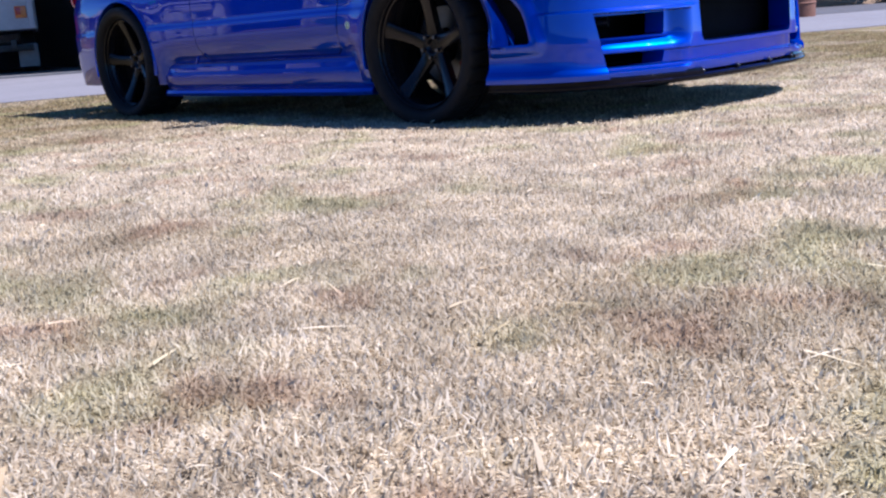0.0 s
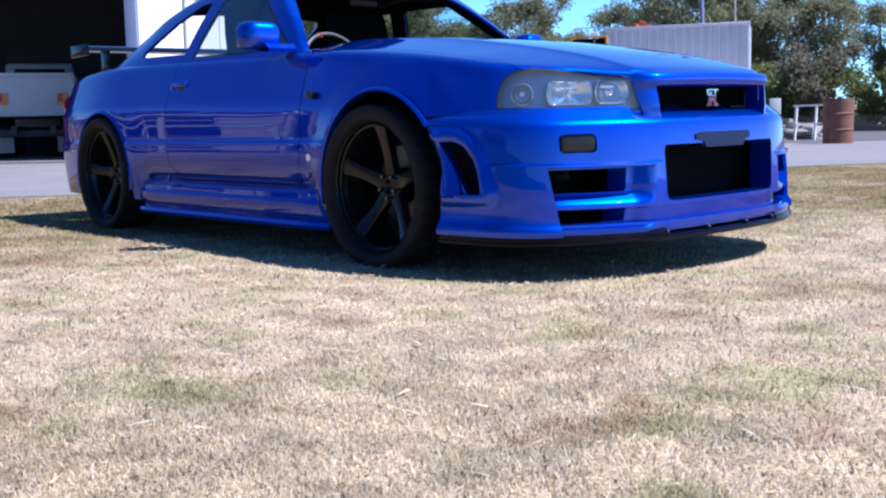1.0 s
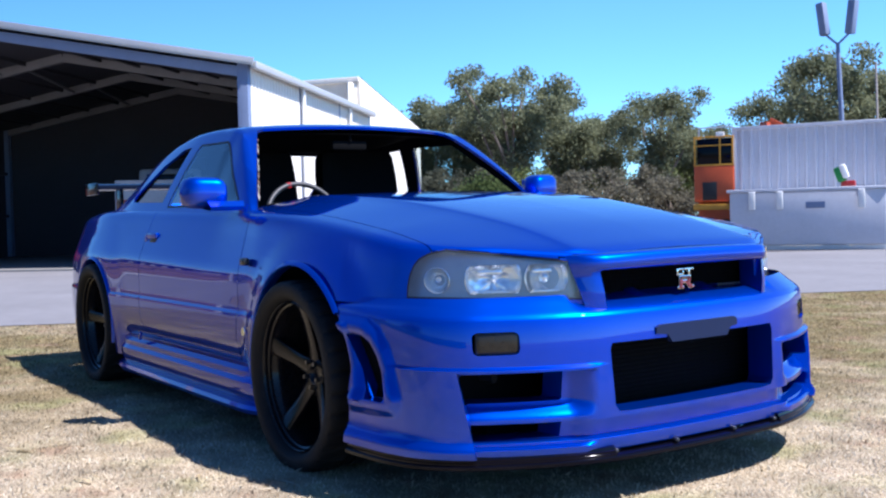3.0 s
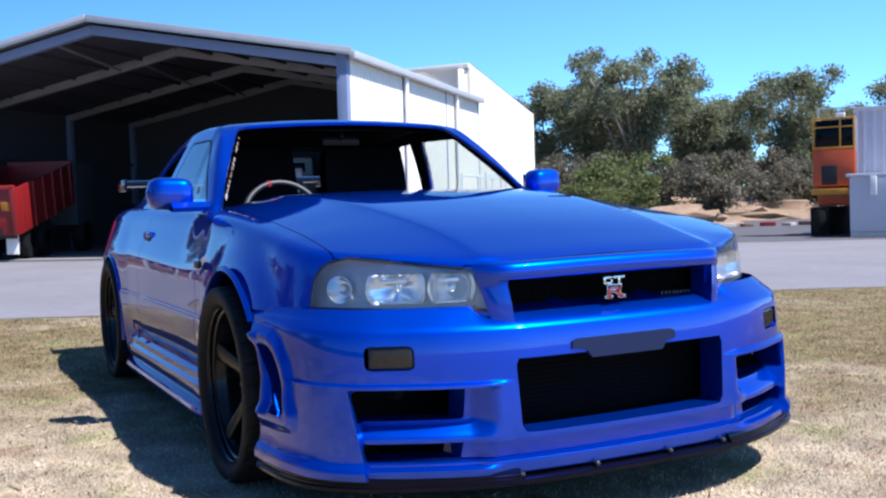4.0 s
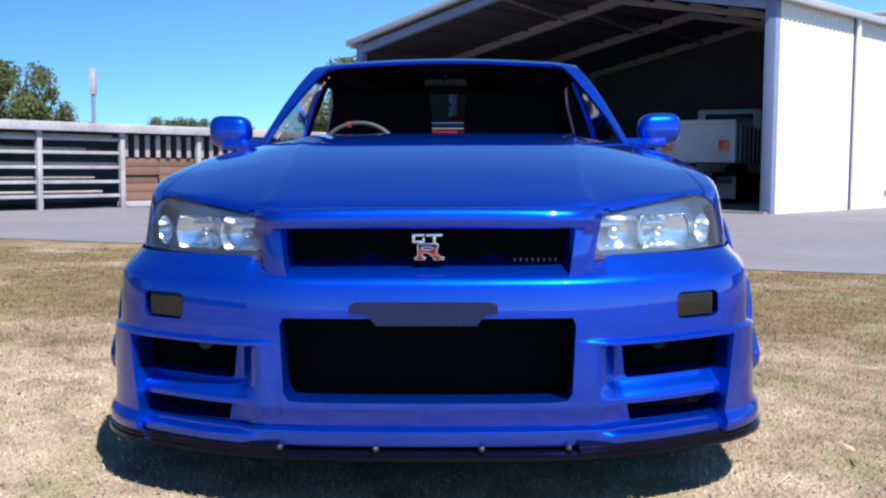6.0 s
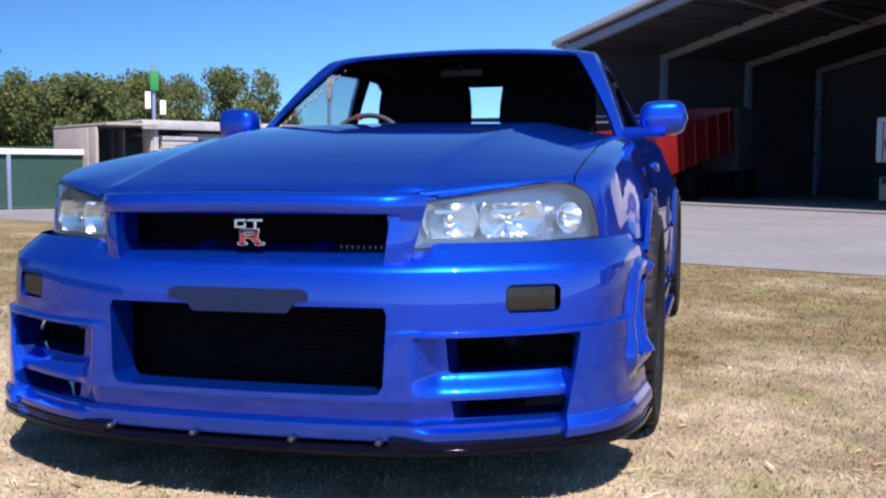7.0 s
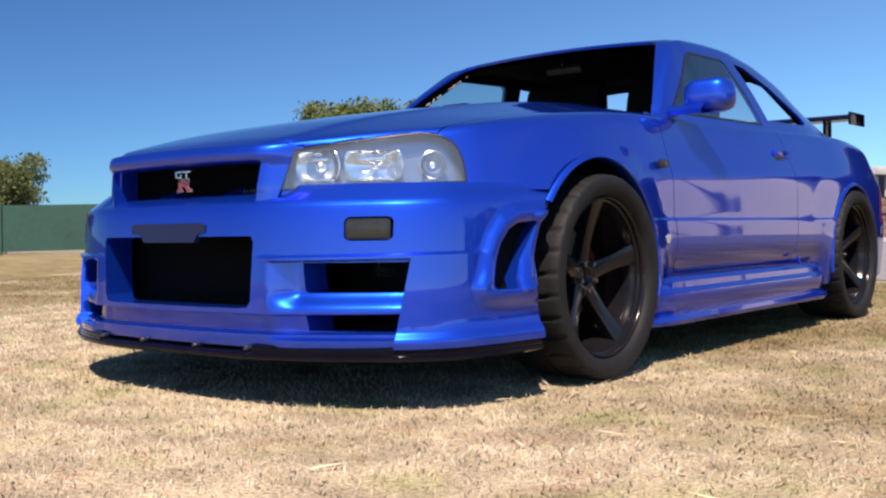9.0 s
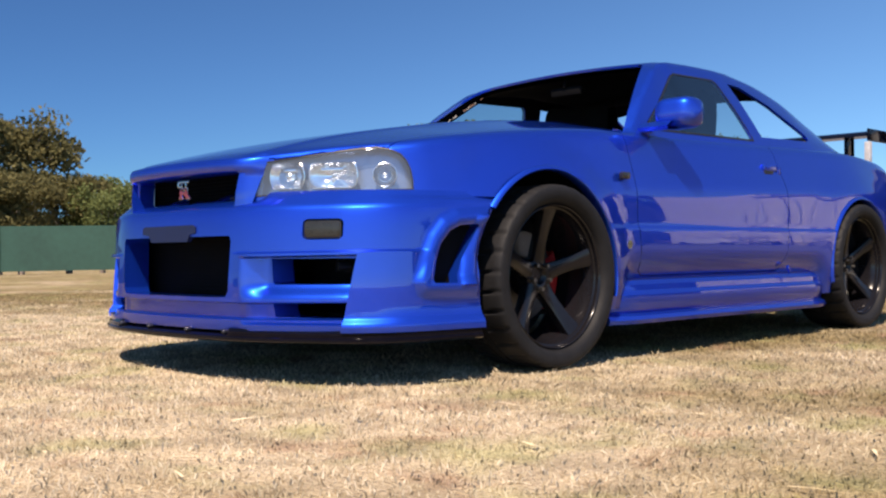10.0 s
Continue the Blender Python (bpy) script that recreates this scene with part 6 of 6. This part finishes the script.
# ---- rear wing ----
bm = bmesh.new()
wing_prof = [(.13, -.014), (.10, .010), (.02, .026), (-.07, .020), (-.11, .030), (-.12, .024), (-.06, -.008), (.04, -.020)]
grid(bm, [[(-3.38 + a, y, 1.115 + b) for a, b in wing_prof + wing_prof[:1]] for y in np.linspace(-.66, .66, 12)])
bmesh.ops.recalc_face_normals(bm, faces=bm.faces[:])
wing = part("rear_wing", bm, GLOSS, car, "black rear wing blade", 50)
for s in (1, -1):
    box(bm := bmesh.new(), (-3.38, s * .668, 1.108), (.27, .014, .075), .006)
    part("end_plate", bm, GLOSS, wing)
    bm = bmesh.new()
    bar(bm, (-3.37, s * .50, .93), (-3.37, s * .50, 1.11), .018, .11, .004)
    part("wing_post", bm, GLOSS, wing)
    for yy in (.44, .63):
        rod(bm := bmesh.new(), (-3.60, s * yy, .76), (-3.632, s * yy, .76), .075, .070, 28)
        part("tail_lamp", bm, REDL, car, "round red tail lamp")
rod(bm := bmesh.new(), (-3.2, -.45, .19), (-3.60, -.45, .20), .055, .055, 24)
part("exhaust_pipe", bm, STEEL, car)
box(bm := bmesh.new(), (-1.3, 0, .20), (4.0, 1.2, .05), .01)
box(bm, (.72, 0, .165), (.46, 1.1, .012), .003)
part("underbody", bm, CABIN, car)
# Dark box added under the bonnet to keep light out of its gaps.
part("bonnet_gap_filler", boxes(((.05, 0, .56), (1.2, .98, .40)), bevel=.02), CABIN, car)


# ---- wheels ----
def spoke_mesh():
    """One flared spoke from the hub to the rim, with a raised spine."""
    bm = bmesh.new()
    rows = []
    for k in range(13):
        t = k / 12
        r = .048 + .197 * t
        w = .026 + .010 * (1 - t) ** 4 + .012 * t ** 3
        y = -.048 + .050 * t ** 1.5
        rows.append([(-w * .8, y - .040, r), (-w, y - .008, r), (-w * .93, y - .001, r), (-w * .55, y + .003, r), (w * .55, y + .003, r), (w * .93, y - .001, r), (w, y - .008, r), (w * .8, y - .040, r)])
    grid(bm, rows)
    bmesh.ops.recalc_face_normals(bm, faces=bm.faces[:])
    return bm


tyre_prof = [(r + (.008 if r > .3 else 0), y) for r, y in [(.262, .096), (.268, .116), (.285, .130), (.303, .131), (.315, .128), (.3215, .120), (.3245, .100), (.325, .055), (.325, .022), (.319, .021), (.319, .011), (.325, .010), (.325, -.010), (.319, -.011), (.319, -.021), (.325, -.022), (.324, -.075), (.3205, -.112), (.314, -.130), (.303, -.142), (.285, -.146), (.268, -.134), (.262, -.118)]]
rim_prof = [(.2625, .100), (.2615, .107), (.258, .109), (.254, .106), (.2525, .100), (.2520, .090), (.246, .086), (.2445, .070), (.240, .064), (.238, .030), (.236, .000), (.234, -.09)]


def tyre_bm():
    """Tyre with slanting grooves across its shoulders."""
    seg = 300
    pts = []
    for k in range(seg):
        row = []
        for j, (r, y) in enumerate(tyre_prof):
            a = 2 * math.pi * (k + (1.2 * abs(y) / .1 if .30 < r else 0)) / seg
            d = (.014 if abs(y) < .1 else .004) if (k % 10 < 2 and r > .327 and abs(y) > .03) else 0
            row.append(((r - d) * math.cos(a), y, (r - d) * math.sin(a)))
        pts.append(row)
    bm = bmesh.new()
    grid(bm, pts, close_u=True)
    bmesh.ops.recalc_face_normals(bm, faces=bm.faces[:])
    return bm


tyre_me, rim_me = finish(tyre_bm(), "tyre", RUBBER, 40), finish(revolve(bmesh.new(), rim_prof, 72), "wheel", RIM, 40)
spoke_me = finish(spoke_mesh(), "spoke", RIM, 40)
hub_me = finish(revolve(bmesh.new(), [(.001, -.060), (.024, -.060), (.028, -.056), (.031, -.047), (.034, -.045), (.058, -.046), (.065, -.052), (.068, -.062), (.070, -.10)], 32), "hub", RIM, 40)
bm = bmesh.new()
rod(bm, (0, -.052, .047), (0, -.030, .047), .0095, .008, 6)
nut_me = finish(bm, "lug_nut", STEEL)
disc_me = finish(revolve(bmesh.new(), [(.075, -.075), (.165, -.075), (.168, -.080), (.168, -.100), (.075, -.100)], 48), "brake_disc", STEEL)
bm = bmesh.new()
grid(bm, [[((.12 + d) * math.cos(a), y, (.12 + d) * math.sin(a)) for d, y in ((0, -.055), (.06, -.055), (.075, -.065), (.075, -.115), (0, -.115), (0, -.055))] for a in (radians(150 + 7 * k) for k in range(11))])
bmesh.ops.recalc_face_normals(bm, faces=bm.faces[:])
cal_me = finish(bm, "brake_caliper", REDP, 40)
back_me = finish(revolve(bmesh.new(), [(.001, -.12), (.235, -.12)], 32), "brake_shield", CABIN)
for cx in (0, AXLE_R):
    for s in (1, -1):
        wm = Matrix.Translation((cx - (0 if cx else .022), s * (.768 if cx else .796), TYRE_R)) @ (Matrix.Identity(4) if s > 0 else Matrix.Rotation(math.pi, 4, "Z")) @ Matrix.Rotation(radians(12 if cx else -2), 4, "Y")
        wheel = new("wheel", rim_me)
        wheel.parent = car
        wheel.matrix_local = wm
        wheel["label"] = "five-spoke gloss black alloy wheel with low tyre"
        def hang(name, me, m=Matrix.Identity(4)):
            ob = new(name, me)
            ob.parent = wheel
            ob.matrix_local = m
            return ob
        hang("tyre", tyre_me)["label"] = "black low-profile tyre"
        hang("hub", hub_me, Matrix.Translation((0, .075, 0)))
        hang("brake_disc", disc_me, Matrix.Translation((0, .02, 0)))
        hang("brake_caliper", cal_me, Matrix.Translation((0, .015, 0)))["label"] = "red brake caliper"
        hang("brake_shield", back_me)
        for k in range(5):
            turn = Matrix.Rotation(2 * math.pi * k / 5, 4, "Y")
            hang("spoke", spoke_me, turn @ Matrix.Translation((0, .075, 0)))
            hang("lug_nut", nut_me, turn @ Matrix.Rotation(math.pi / 5, 4, "Y") @ Matrix.Translation((0, .075, 0)))

# The car sits a touch lower on its driver's side.
car.matrix_world = Matrix.Translation((0, 0, -.007)) @ Matrix.Rotation(radians(.6), 4, "X")

# Even shading over the cut panels.
for ob in car.children:
    if ob.name.split(".")[0] in ("hood", "fender", "door", "quarter_panel", "front_bumper", "roof", "boot_lid"):
        even = ob.modifiers.new("even_shading", "WEIGHTED_NORMAL")
        even.keep_sharp, even.weight = True, 60
